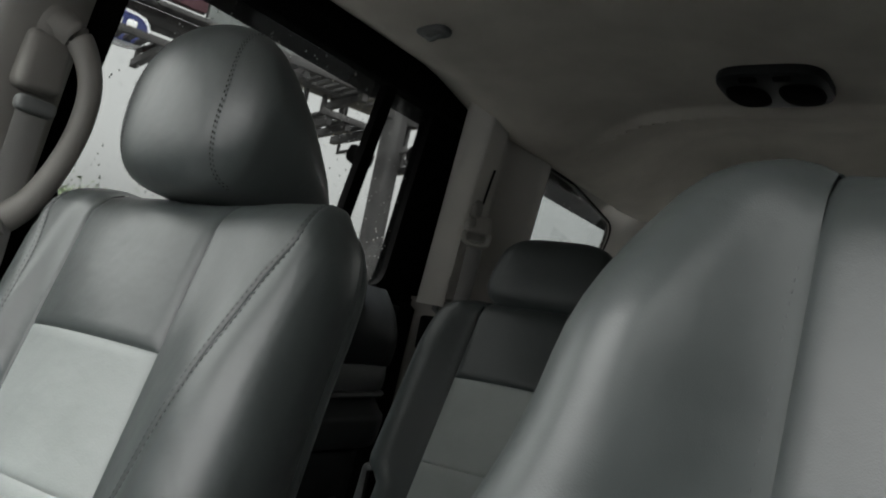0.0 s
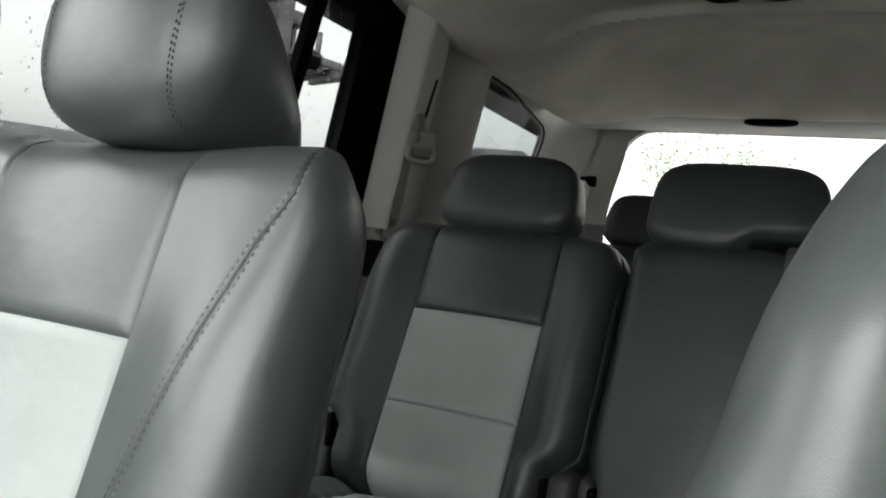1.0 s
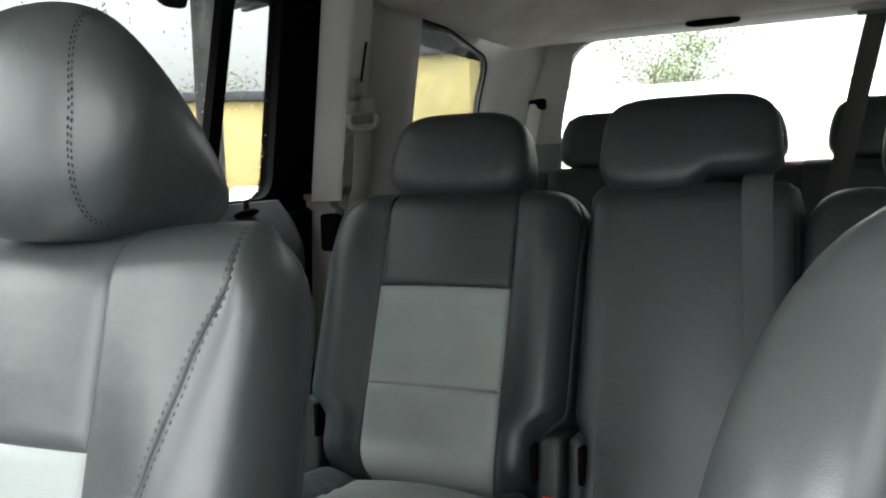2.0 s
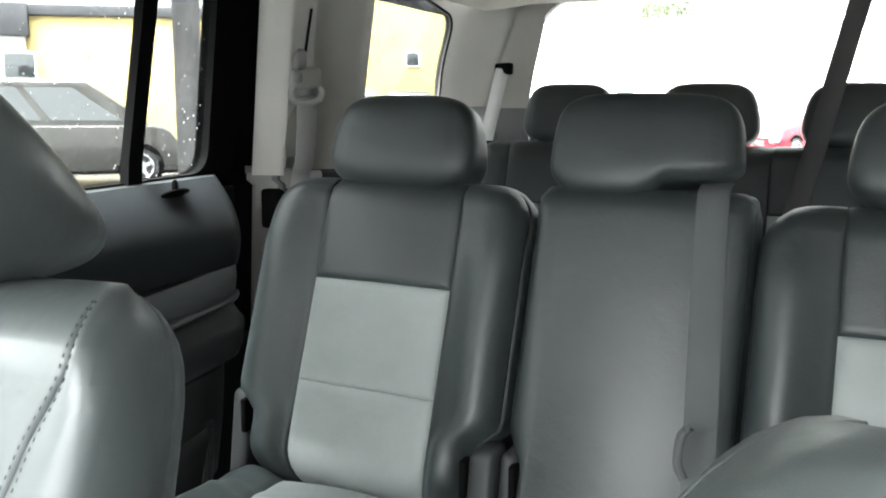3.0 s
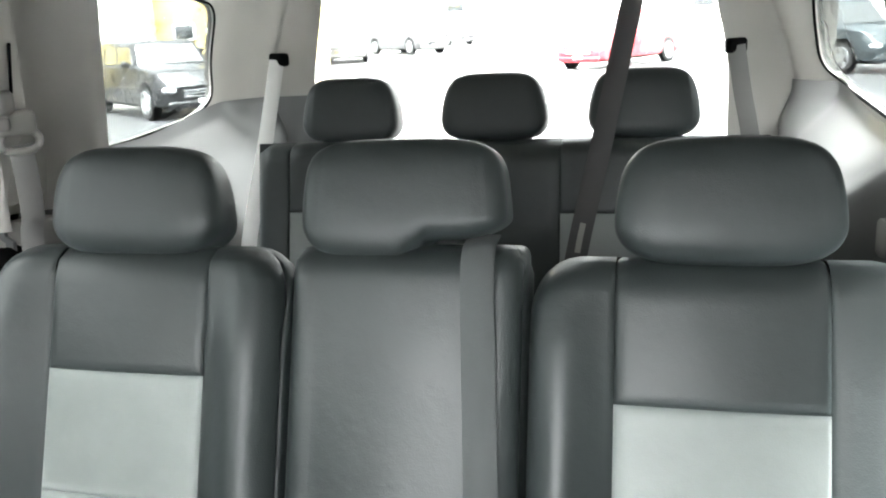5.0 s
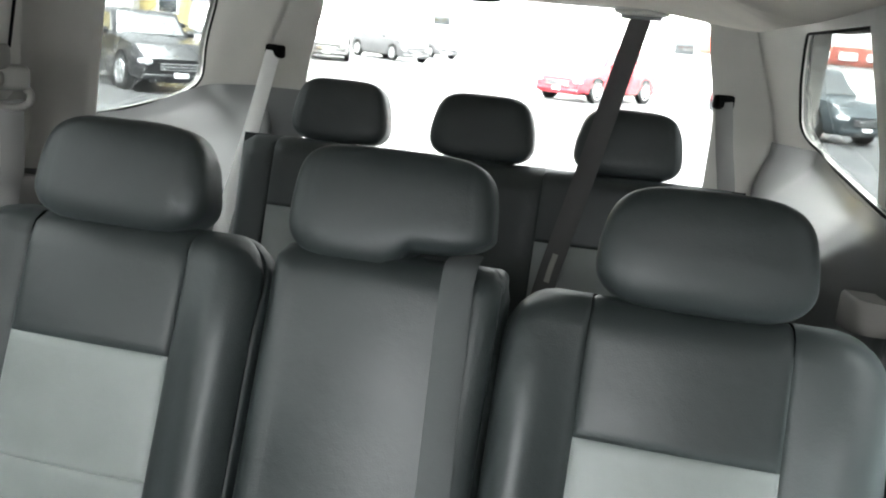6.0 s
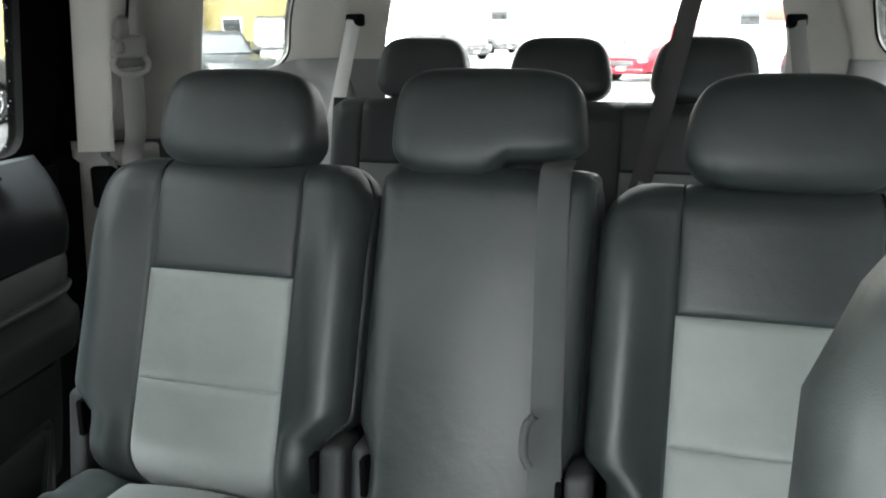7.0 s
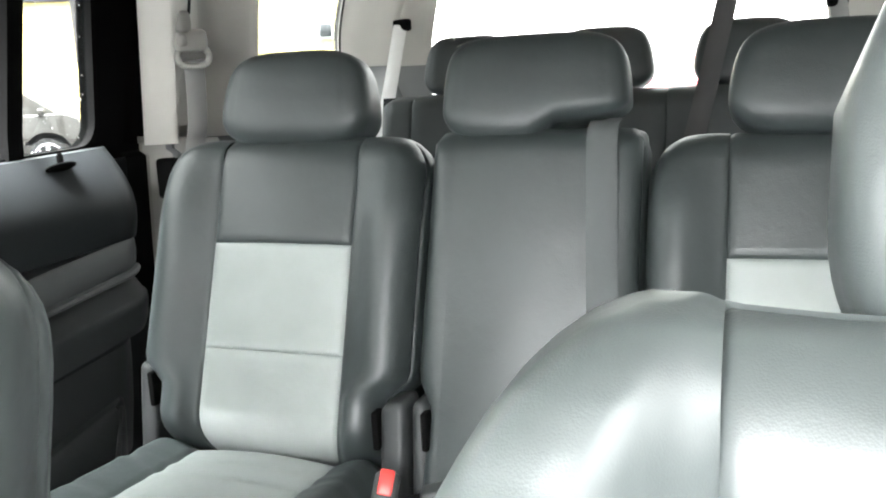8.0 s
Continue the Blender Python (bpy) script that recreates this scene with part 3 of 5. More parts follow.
def quarter(side):
    """The side wall at the third row: window, light upper trim and grey lower trim."""
    q = empty("quarter_panel", CX + side * 0.78, 2.2, 1.0, "light upper and grey lower trim round a fixed side window", "side wall", kind="structure")
    rim = [(1.72, 1.495), (1.99, 1.502), (2.235, 1.522), (2.315, 1.548), (2.332, 1.58), (2.29, 1.67), (2.262, 1.800), (1.95, 1.846), (1.64, 1.850)] if side < 0 else [(1.72, 1.495), (2.36, 1.535), (2.435, 1.58), (2.415, 1.70), (2.365, 1.815), (1.62, 1.815)]
    def xt(y, z):
        d = 0.02 + 0.09 * sstep(2.36, 2.52, y) + 0.02 * sstep(1.60, 1.82, z)
        return wall_x(z) - d
    bm, ring = side_sheet(side, [(1.55, 1.43), (2.52, 1.47), (2.52, 1.92), (1.55, 1.92)], rim, xt, 0.02, radius=0.05, nsub=6)
    part("upper_trim", local(bm, q), M_TRIM, q)
    part("window_seal", local(gasket(side, ring, xt, 0.0035), q), M_BLACK, q, "black rubber window seal")
    glass_part("window_glass", local(pane(side, ring, lambda y, z: xt(y, z) + 0.008), q), M_TINT_Q, q, "tinted fixed glass")
    ob = part("raindrops", local(raindrops(side, 1.82, 2.28, 1.53, 1.79, lambda y, z: xt(y, z) + 0.0125, 300, 9), q), M_DROP, q, "small clear raindrops")
    tagged(ob, kind="stuff")
    ob.visible_shadow = False
    # lower trim swells into the cabin below the window
    rows = []
    for i in range(33):
        t = i / 32
        row = []
        for k in range(40):
            y = 1.70 + 0.84 * k / 39
            ztop = 1.502 + 0.047 * sstep(1.95, 2.40, y)
            z = ztop - t * 0.95
            d = 0.029 + (0.13 * sstep(0.0, 0.16, t) + 0.05 * sstep(0.10, 0.3, t)) * sstep(1.72, 1.88, y)
            d += 0.09 * sstep(2.36, 2.52, y) * (1 - sstep(0.0, 0.2, t))
            row.append((CX + side * (wall_x(z) - d), y, z))
        rows.append(row)
    part("lower_trim", local(grid_mesh(rows), q), M_QTR, q, "grey moulded lower trim")
    # third-row belt
    ax, ay, az = (-0.567, 2.318, 1.656) if side < 0 else (0.567, 2.318, 1.644)
    bm = rbox(-0.034 if side < 0 else -0.026, 0.034 if side < 0 else 0.026, -0.012, 0.012, -0.017, 0.017, 0.008)
    part("belt_slot", local(moved(bm, pose(ax, ay, az, 0, 0, side * 32)), q), M_BLACK, q, "black belt slot")
    run = [(-0.575, 2.200, 1.447), (-0.592, 2.100, 1.237), (-0.60, 2.04, 1.06)] if side < 0 else [(0.583, 2.290, 1.540), (0.599, 2.262, 1.452), (0.62, 2.19, 1.28), (0.63, 2.14, 1.10)]
    bm = strap([(ax, ay - 0.012, az)] + run, 0.040, (1, -side * 0.15, 0))
    part("belt_strap", local(bm, q), M_BELT_L if side < 0 else M_BELT_C, q, "grey seat belt webbing, colour brightened as if backlit" if side < 0 else "grey seat belt webbing")
    return q


quarter(-1)
quarter(1)


# the tailgate with its glass, the light posts beside it
def tailgate():
    g = empty("tailgate", CX, 2.56, 0.6, "closed tailgate with a wide lightly tinted rear window", "tailgate")
    out = [(-0.80, 0.60), (0.80, 0.60), (0.80, 1.92), (-0.80, 1.92)]
    inn = [(-0.62, 1.20), (0.595, 1.20), (0.558, 1.60), (0.510, 1.866), (-0.535, 1.866), (-0.585, 1.60)]
    bm, ring = side_sheet(1, out, inn, lambda y, z: 0.0, 0.03, radius=0.10, nsub=3)
    turn = Matrix(((0, 1, 0, CX), (1, 0, 0, 2.53), (0, 0, 1, 0), (0, 0, 0, 1)))
    part("tailgate_frame", local(moved(moved(bm, Matrix.Translation((-CX, 0, 0))), turn), g), M_TRIM, g)
    bm = pane(1, ring, lambda y, z: 0.012)
    glass_part("rear_window", local(moved(moved(bm, Matrix.Translation((-CX, 0, 0))), turn), g), M_TINT_R, g, "wide lightly tinted rear glass")
    return g


tailgate()

# D posts: a rounded light column from the quarter trim in to the rear glass
for _s in (-1, 1):
    _rows = []
    for i in range(17):
        z = 1.20 + 0.345 * i / 9 if i < 10 else 1.545 + 0.315 * (i - 9) / 7
        _row = []
        for k in range(17):
            t = k / 16
            xw = wall_x(z) - 0.11 - 0.02 * sstep(1.60, 1.82, z)
            xr = (0.578 if _s < 0 else 0.552) - 0.045 * sstep(1.55, 1.84, z)
            a = t * math.pi / 2
            _row.append((CX + _s * (xr + (xw - xr) * math.cos(a) ** 1.0), 2.50 + 0.03 * math.sin(a) + 0.0 * t, z))
        _rows.append(_row)
    tagged(link_mesh("d_pillar", grid_mesh(_rows[9:]), M_TRIM), "light plastic-clad rear corner post", "pillar", kind="structure")
    tagged(link_mesh("d_pillar", grid_mesh(_rows[:10]), M_QTR if _s < 0 else M_TRIM), "lower cladding of the rear corner post", "pillar", kind="structure")

# header above the rear glass
_rows = [[(CX + x, y - 0.05 * (x / 0.6) ** 2 * k, z) for x in [-0.66 + 1.32 * i / 24 for i in range(25)]] for y, z, k in ((2.185, 1.846, 1), (2.19, 1.834, 1), (2.21, 1.829, 1), (2.32, 1.836, 0.6), (2.45, 1.848, 0.3), (2.535, 1.866, 0))]
tagged(link_mesh("rear_header", grid_mesh(_rows), M_TRIM), "light plastic header above the rear glass", "trim", kind="structure")

# front end, plain: scuttle, windscreen, posts
_bm = rbox(CX - 0.80, CX + 0.80, -1.30, -1.22, 0.55, 1.22, 0.01)
tagged(link_mesh("wall_front", _bm, M_SLATE), "dark front bulkhead", "wall", kind="structure")
# out of view; added to keep light off the ground from reaching the headliner
_bm = rbox(CX - 0.84, CX + 0.84, -2.45, -1.27, 0.50, 1.16, 0.12, 5)
tagged(link_mesh("bonnet", _bm, M_SLATE), "plain unseen bonnet, added to hold back ground light", "bonnet", kind="structure")
_bm = rbox(CX - 0.80, CX + 0.80, -1.25, -0.80, 1.10, 1.20, 0.04)
tagged(link_mesh("dashboard", _bm, M_SLATE), "dark plain dashboard top", "dashboard", kind="structure")
_bm = grid_mesh([[(CX + x * w, y, z) for x in (-1, -0.5, 0, 0.5, 1)] for y, z, w in ((-1.28, 1.2, 0.80), (-0.88, 1.54, 0.74), (-0.50, 1.86, 0.66))])
tagged(link_mesh("windscreen", _bm, M_SCREEN), "tinted windscreen", "window", kind="structure")
for _s in (-1, 1):
    _bm = grid_mesh([[(CX + _s * (w + e), y - f, z) for e, f in ((0, 0), (0.06, 0), (0.06, 0.05), (0, 0.05))] for y, z, w in ((-1.26, 1.18, 0.80), (-0.88, 1.54, 0.74), (-0.48, 1.87, 0.66))], closed=True)
    tagged(link_mesh("a_pillar", _bm, M_TRIM), "plain light front post", "pillar", kind="structure")
    _bm = rbox(CX + _s * 0.80, CX + _s * 0.86, -1.28, -0.74, 0.58, 1.25, 0.01)
    tagged(link_mesh("side_wall", _bm, M_SLATE), "plain dark footwell side", "wall", kind="structure")
    _bm = rbox(CX + _s * 0.84, CX + _s * 0.90, 0.25, 2.58, 0.55, 1.38, 0.01)
    tagged(link_mesh("side_wall", _bm, M_SLATE), "plain dark outer side below the windows", "wall", kind="structure")
    _bm = rbox(CX + _s * 0.735, CX + _s * 0.86, -0.60, 2.58, 1.83, 2.03, 0.01)
    tagged(link_mesh("roof_rail", _bm, M_BLACK), "dark roof rail above the doors", "rail", kind="structure")


# ---- seats ----
def back_fn(H, w0, xi, T, B, lean, Rw=0.11, R=0.05, r=0.05, waist=0.0, pad=0.012, flare=0.0, crest=0.5, low=0.0, slope=0.0, tuck=0.0, fade=(0.16, 0.01, 0.75)):
    """The skin of a seat back. u: 0..1 the middle, 1..2 the bolster, 2..3 the side, 3..4 the rear (minus: the other half); v: metres up the back."""
    sa, ca = math.sin(radians(lean)), math.cos(radians(lean))
    def fn(u, v):
        sg, u = (-1, -u) if u < 0 else (1, u)
        ph = max(0, (v - (H - R)) / R) * math.pi / 2
        z = v if ph == 0 else H - R + R * math.sin(min(ph, math.pi / 2))
        k = max(0.0, (z - (H - Rw)) / Rw)
        w = w0 - (slope or Rw) * (1 - math.sqrt(max(0, 1 - k * k))) - waist * sstep(0.32 * H, 0.24 * H, v) + low * sstep(0.72 * H, 0.45 * H, v)
        w = max(w, xi + 0.02)
        rr = min(r, (w - xi) * 0.75)
        b = B * (1 - fade[2] * sstep(H - fade[0], H - fade[1], v)) * sstep(-0.05, 0.10, v)
        if u <= 1:
            x, d = xi * u, -pad * (1 - u * u)
        elif flare and u <= 2:
            s = u - 1
            xm, a1 = xi + 0.55 * (w - xi), radians(80)
            if s < 0.5:
                x, d = xi + (xm - xi) * 2 * s, -b * sstep(0, 0.5, s)
            else:
                a = (s - 0.5) / 0.5 * a1
                x, d = xm + (w - xm) * math.sin(a) / math.sin(a1), -b + (b - flare) * (1 - math.cos(a)) / (1 - math.cos(a1))
        elif flare and u <= 3:
            t = u - 2
            x, d = w + 0.010 * math.sin(math.pi * t) - tuck * t * t, -flare + (T - 0.03 + flare) * t
        elif u <= 2:
            t = u - 1
            if t < 0.5:
                s = t / 0.5
                x, d = xi + (w - rr - xi) * s, -b * sstep(0, 1, s)
            else:
                a = (t - 0.5) / 0.5 * math.pi / 2
                x, d = w - rr + rr * math.sin(a), -b + rr * (1 - math.cos(a))
        elif u <= 3:
            t = u - 2
            x, d = w + 0.008 * math.sin(math.pi * t), -b + rr + (T - rr - 0.03 + b) * t
        else:
            t = u - 3
            if t < 0.3:
                a = t / 0.3 * math.pi / 2
                x, d = w - tuck - 0.03 * (1 - math.cos(a)), T - 0.03 + 0.03 * math.sin(a)
            else:
                x, d = (w - tuck - 0.03) * (1 - (t - 0.3) / 0.7), T
        if ph:
            c = math.cos(min(ph, math.pi / 2))
            d = T * crest + (d - T * crest) * max(c, 0.0)
        return (sg * x, d * ca + z * sa, z * ca - d * sa)
    return fn


def stitch_row(fn, pts, size=0.0022, gap=0.0062, lift=0.0015):
    """Small raised thread stitches along a line of (u, v) on a skin."""
    line = []
    for (u0, v0), (u1, v1) in zip(pts, pts[1:]):
        for i in range(240):
            t = i / 240
            line.append((u0 + (u1 - u0) * t, v0 + (v1 - v0) * t))
    out = bmesh.new()
    acc, last = 0, None
    for u, v in line:
        p = Vector(fn(u, v))
        if last is not None:
            acc += (p - last).length
            if acc > gap:
                acc = 0
                h = 1e-3
                a, b = Vector(fn(u + h, v)) - Vector(fn(u - h, v)), Vector(fn(u, v + h)) - Vector(fn(u, v - h))
                n = a.cross(b).normalized()
                t = (p - last).normalized()
                s = n.cross(t)
                q = [p + t * x * size + s * y * 0.0007 + n * z * lift for x, y, z in ((-1, -1, 0), (-1, 1, 0), (1, 1, 0), (1, -1, 0), (-0.6, 0, 1), (0.6, 0, 1))]
                vs = [out.verts.new(c) for c in q]
                for f in ((0, 1, 4), (2, 3, 5), (1, 2, 5, 4), (3, 0, 4, 5)):
                    out.faces.new([vs[i] for i in f])
        last = p
    return out


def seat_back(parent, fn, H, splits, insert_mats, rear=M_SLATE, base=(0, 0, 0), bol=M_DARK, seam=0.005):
    """The panels of one seat back. splits: heights of the seams in the middle; insert_mats: material of each field."""
    m = Matrix.Translation(base)
    vs = [0] + splits + [H - 0.002]
    for i, mt in enumerate(insert_mats):
        name, lab = ("insert", "light grey leather insert") if mt is M_LIGHT else ("upper_panel", "dark grey leather panel")
        part(name, moved(panel(fn, -1, 1, vs[i], vs[i + 1], 14, 12, groove=seam, eu=0.05), m), mt, parent, lab if mt is M_LIGHT else "", angle=180)
    for s in (-1, 1):
        a, b = (1, 2) if s > 0 else (-2, -1)
        part("bolster", moved(panel(fn, a, b, 0, H - 0.002, 14, 36, groove=seam, eu=0.04, edges="lr", fine=0.08), m), bol, parent, angle=180)
        a, b = (2, 3) if s > 0 else (-3, -2)
        part("side_panel", moved(panel(fn, a, b, 0, H - 0.002, 8, 36, groove=seam, eu=0.03, edges="lr", fine=0.08), m), bol, parent, angle=180)
        a, b = (3, 4) if s > 0 else (-4, -3)
        part("rear_panel", moved(panel(fn, a, b, 0, H - 0.002, 6, 20, groove=0.003, eu=0.05, edges="l" if s > 0 else "r", fine=0.08), m), rear, parent, angle=180)


def headrest(parent, x, y, z, hx, hy, hz, e=0.42, taper=0.10, lean=12, seam=0.72, notch=0.0, posts=True, post_gap=0.06, round_top=0.0, drop=0.06, dtaper=0.12, egg=0.0, e1=None, wedge=None, thread=None, cover=M_DARK, plain=False):
    """A padded headrest on two posts; wedge deepens it towards the foot; taper narrows the top, notch cuts the lower corner free."""
    def shape(a, b, c):
        up = max(0.0, c) ** 1.5
        if plain:      # an egg that is deep behind at the foot
            g = max(math.exp(-((a - q) / 0.022) ** 2) for q in (-seam, seam))
            back = max(0.35, 1 + wedge[1] - wedge[2] * c) if b > 0 else 1
            return a * (1 - egg * up + 0.045 * (c + 1)) * (1 - 0.004 * g), b * back * (1 - 0.016 * g), c
        w = 1 - egg * up - taper * (0.5 * sstep(-0.2, 1, c) + 0.5 * (c + 1) / 2) + (0.09 * sstep(0.1, -0.9, c) if wedge and wedge[0] > 1 else -0.05 * sstep(-0.4, -1, c))
        g = 0.0
        for s in (-seam, seam):
            g = max(g, math.exp(-((a - s) / 0.022) ** 2))
        f = 1 - 0.016 * g
        c2 = c
        if notch and c < 0:
            c2 = c + notch * sstep(0.08, 0.24, a) * sstep(0.0, -1, c)
        if wedge and b > 0:
            b = b * max(0.25, 1 + wedge[0] * (wedge[1] - wedge[2] * c))
        top = 1 - round_top * sstep(0, 1, c) * a * a
        return a * w * (1 - 0.004 * g), b * f * (1 - dtaper * (c + 1) / 2 - egg * 0.8 * up), c2 * top
    m = pose(x, y, z, -lean, 0, 0)
    h = part("headrest", moved(pillow(hx, hy, hz, e1 or e, e, 96, 36, shape), m), cover, parent, "dark grey leather headrest", angle=180)
    if posts:
        for s in (-1, 1):
            b = sweep([(x + s * post_gap, y, z - hz * 0.8), (x + s * post_gap, y - 0.005, z - hz - 0.01), (x + s * post_gap, y - 0.01, z - hz - drop)], 0.006, 10)
            part("post", b, M_STEEL, h, "steel post")
            b = moved(pillow(0.014, 0.014, 0.006, 0.5, 1, 16, 8), Matrix.Translation((x + s * post_gap, y - 0.012, z - hz - 0.012)))
            part("post_guide", b, M_BLACK, h)
    if thread is False:
        return h
    # thread along both seams
    fnh = lambda u, v: m @ Vector(_skin(u, v, hx, hy, hz, e, shape, e1 or e))
    bms = []
    for s in (-1, 1):
        for du in (-0.012, 0.012):
            bms.append(stitch_row(fnh, [(s * seam + du, -1.15), (s * seam + du, 1.2)], size=0.0016, gap=0.0056, lift=0.0008))
    tagged(part("stitching", join(*bms), thread or M_THREAD_D, h), kind="stuff")
    return h


def _skin(u, v, hx, hy, hz, e, shape, e1):
    """The front of a pillow over u (across) and v (angle up)."""
    def f(c, q):
        return math.copysign(abs(c) ** q, c)
    cv = abs(math.cos(v)) ** e1
    a = max(-0.999, min(0.999, u))
    th = math.acos(math.copysign(min(0.9999, abs(a / max(cv, 1e-3))) ** (1 / e), a))
    x, y, z = shape(a, -cv * abs(math.sin(th)) ** e, f(math.sin(v), e1))
    return x * hx, y * hy - 0.0012, z * hz


def cushion(parent, x0, x1, y0, y1, z, ix0, ix1, insert=M_LIGHT, edge=M_DARK, tilt=0.05):
    """A seat cushion: padded middle field, bolsters, and a rounded nose."""
    def fn(u, v):
        # u in metres across, v in metres forward from the back edge
        L = y1 - y0
        t = v / L
        zz = z + tilt * t
        if v > L - 0.08:
            a = (v - (L - 0.08)) / 0.08 * math.pi / 2
            y = y1 - (L - 0.08) - 0.08 * math.sin(a)
            zz = z + tilt - 0.10 * (1 - math.cos(a))
        else:
            y = y1 - v
        zz -= 0.03 * (1 - sstep(0, 0.06, v)) ** 1.5
        e = min(u - x0, x1 - u)
        bow = (u - x0) / (x1 - x0) * 2 - 1
        for at, deep, across in ((0.085, 0.0022, 0.05), (0.16, 0.0032, -0.045), (0.245, 0.0018, 0.03)):      # sat-in creases
            q = (v - at - across * bow * bow - 0.006 * math.sin(9 * u + 31 * at)) / 0.011
            zz -= deep * math.exp(-q * q) - 0.5 * deep * math.exp(-(q - 2.2) ** 2)
        zz -= 0.07 * (1 - sstep(0, 0.06, e)) ** 1.5
        if u < ix0:
            zz += 0.018 * math.sin(math.pi * min(1, (u - x0) / (ix0 - x0)))
        elif u > ix1:
            zz += 0.018 * math.sin(math.pi * min(1, (x1 - u) / (x1 - ix1)))
        else:
            s = (u - ix0) / (ix1 - ix0)
            zz += 0.010 * math.sin(math.pi * s)
        return (u, y, zz)
    L = y1 - y0
    part("cushion_insert", panel(fn, ix0, ix1, 0, L, 12, 48, groove=-0.005, eu=0.006), insert, parent, "light grey leather insert" if insert is M_LIGHT else "", angle=180)
    part("cushion_bolster", panel(fn, x0, ix0, 0, L, 10, 48, groove=-0.005, eu=0.006, edges="r"), edge, parent, angle=180)
    part("cushion_bolster", panel(fn, ix1, x1, 0, L, 10, 48, groove=-0.005, eu=0.006, edges="l"), edge, parent, angle=180)
    part("cushion_base", rbox(x0 + 0.012, x1 - 0.012, y0 + 0.02, y1, FLOOR + 0.10, z - 0.045, 0.03), M_SLATE, parent)
    for xx in (x0 + 0.06, x1 - 0.06):
        part("seat_leg", rbox(xx - 0.02, xx + 0.02, y0 + 0.06, y1 - 0.05, FLOOR, FLOOR + 0.11, 0.006), M_BLACK, parent)


def front_seat(name, x, y, z_head, dy_head, dx_head, label, H, w0, Rw, slope, low, tuck, B, flare, T, fade, seam, outer_rows, head, door=0.0, xi=0.118, foot=0.80, lean=15, splits=(0.25, 0.421), lift=0.0, behind=0.0, R=0.055, crest=0.25, shift=0.0, inset=0.0):
    s = empty(name, x, y, FLOOR, label, "car seat", "front seats")
    skin = back_fn(H, w0, xi, T, B, lean, Rw=Rw, R=R, r=0.055, pad=0.014, flare=flare, crest=crest, low=low, slope=slope, tuck=tuck, fade=fade)
    def fn(u, v):
        """The stitched seam climbs from beside the insert to the outer shoulder."""
        sg, a = math.copysign(1, u), abs(u)
        h = max(0, v / H)
        U = max(1.05, seam[0] + seam[1] * h + seam[2] * sstep(0.8, 1.0, h))
        if 1 < a <= 2:
            a = 1 + (U - 1) * (a - 1)
        elif 2 < a <= 3:
            a = U + (3 - U) * (a - 2)
        p = skin(sg * a, v)
        dip = 0.007 * (1 - sstep(0.55, 1.5, a)) * sstep(0.42, 0.60, v)      # the middle stands lower than the bolsters
        dip -= lift * math.sin(math.pi * min(1, max(0, (a - 1.1) / 1.7))) * sstep(0.66 * H, H, v)
        dip += door * sstep(-0.13, -0.30, p[0]) * sstep(0.30, 0.60, v)      # the door-side shoulder falls away
        dip += behind * sstep(2.85, 3.4, a) * sstep(0.55 * H, 0.95 * H, v)
        aside = shift * sstep(1.0, 1.6, a) - sg * inset * sstep(2.0, 3.0, a) * sstep(0.25 * H, 0.75 * H, v)
        return p[0] + aside, p[1], p[2] - dip
    base = (0, 0, foot - FLOOR)
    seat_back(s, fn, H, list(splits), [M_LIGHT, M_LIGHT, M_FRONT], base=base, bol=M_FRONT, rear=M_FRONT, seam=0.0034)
    m = Matrix.Translation(base)
    top = H - 0.002
    if behind:
        rows = []
        for k in range(7):
            row = []
            for i in range(-24, 25):
                q, sg = abs(i) / 24, (1 if i >= 0 else -1)
                row.append(Vector(fn(sg * 2.85 * q, top)).lerp(Vector(fn(sg * (4 - q), top)), k / 6))
            rows.append(row)
        part("crest_panel", moved(grid_mesh(rows), m), M_FRONT, s, angle=180)
    bms = []
    for sg in (-1, 1):
        for a, b in outer_rows:
            bms.append(stitch_row(fn, [(sg * a, 0.02), (sg * b, H - 0.026)], size=0.0017, gap=0.0056, lift=0.0007))
        if not outer_rows:
            bms.append(stitch_row(fn, [(sg * 1.045, 0.02), (sg * 1.045, 0.60)], size=0.0013, gap=0.0052, lift=0.0005))
    tagged(part("stitching", moved(join(*bms), m), M_THREAD_D if outer_rows else M_THREAD, s, "raised dark stitching"), kind="stuff")
    # plastic cover low on the inner side
    for sg in (-1, 1):
        fs = lambda u, v: Vector(skin(u, v)) + Vector((sg * 0.006, 0, 0))
        a, b = (2.66, 3.0) if sg > 0 else (-3.0, -2.66)
        part("side_cover", moved(panel(fs, a, b, 0, 0.36, 6, 20, groove=0.006, eu=0.06), m), M_MID, s, "dark plastic side cover", angle=180)
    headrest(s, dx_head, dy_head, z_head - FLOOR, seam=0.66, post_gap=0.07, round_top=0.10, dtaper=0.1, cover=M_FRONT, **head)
    cushion(s, -0.265, 0.265, -0.46, 0.06, 0.86 - FLOOR, -0.11, 0.11)
    for ch in s.children:
        if ch.name.startswith(("cushion_base", "seat_leg")):
            ch.location.z -= FLOOR
    return s


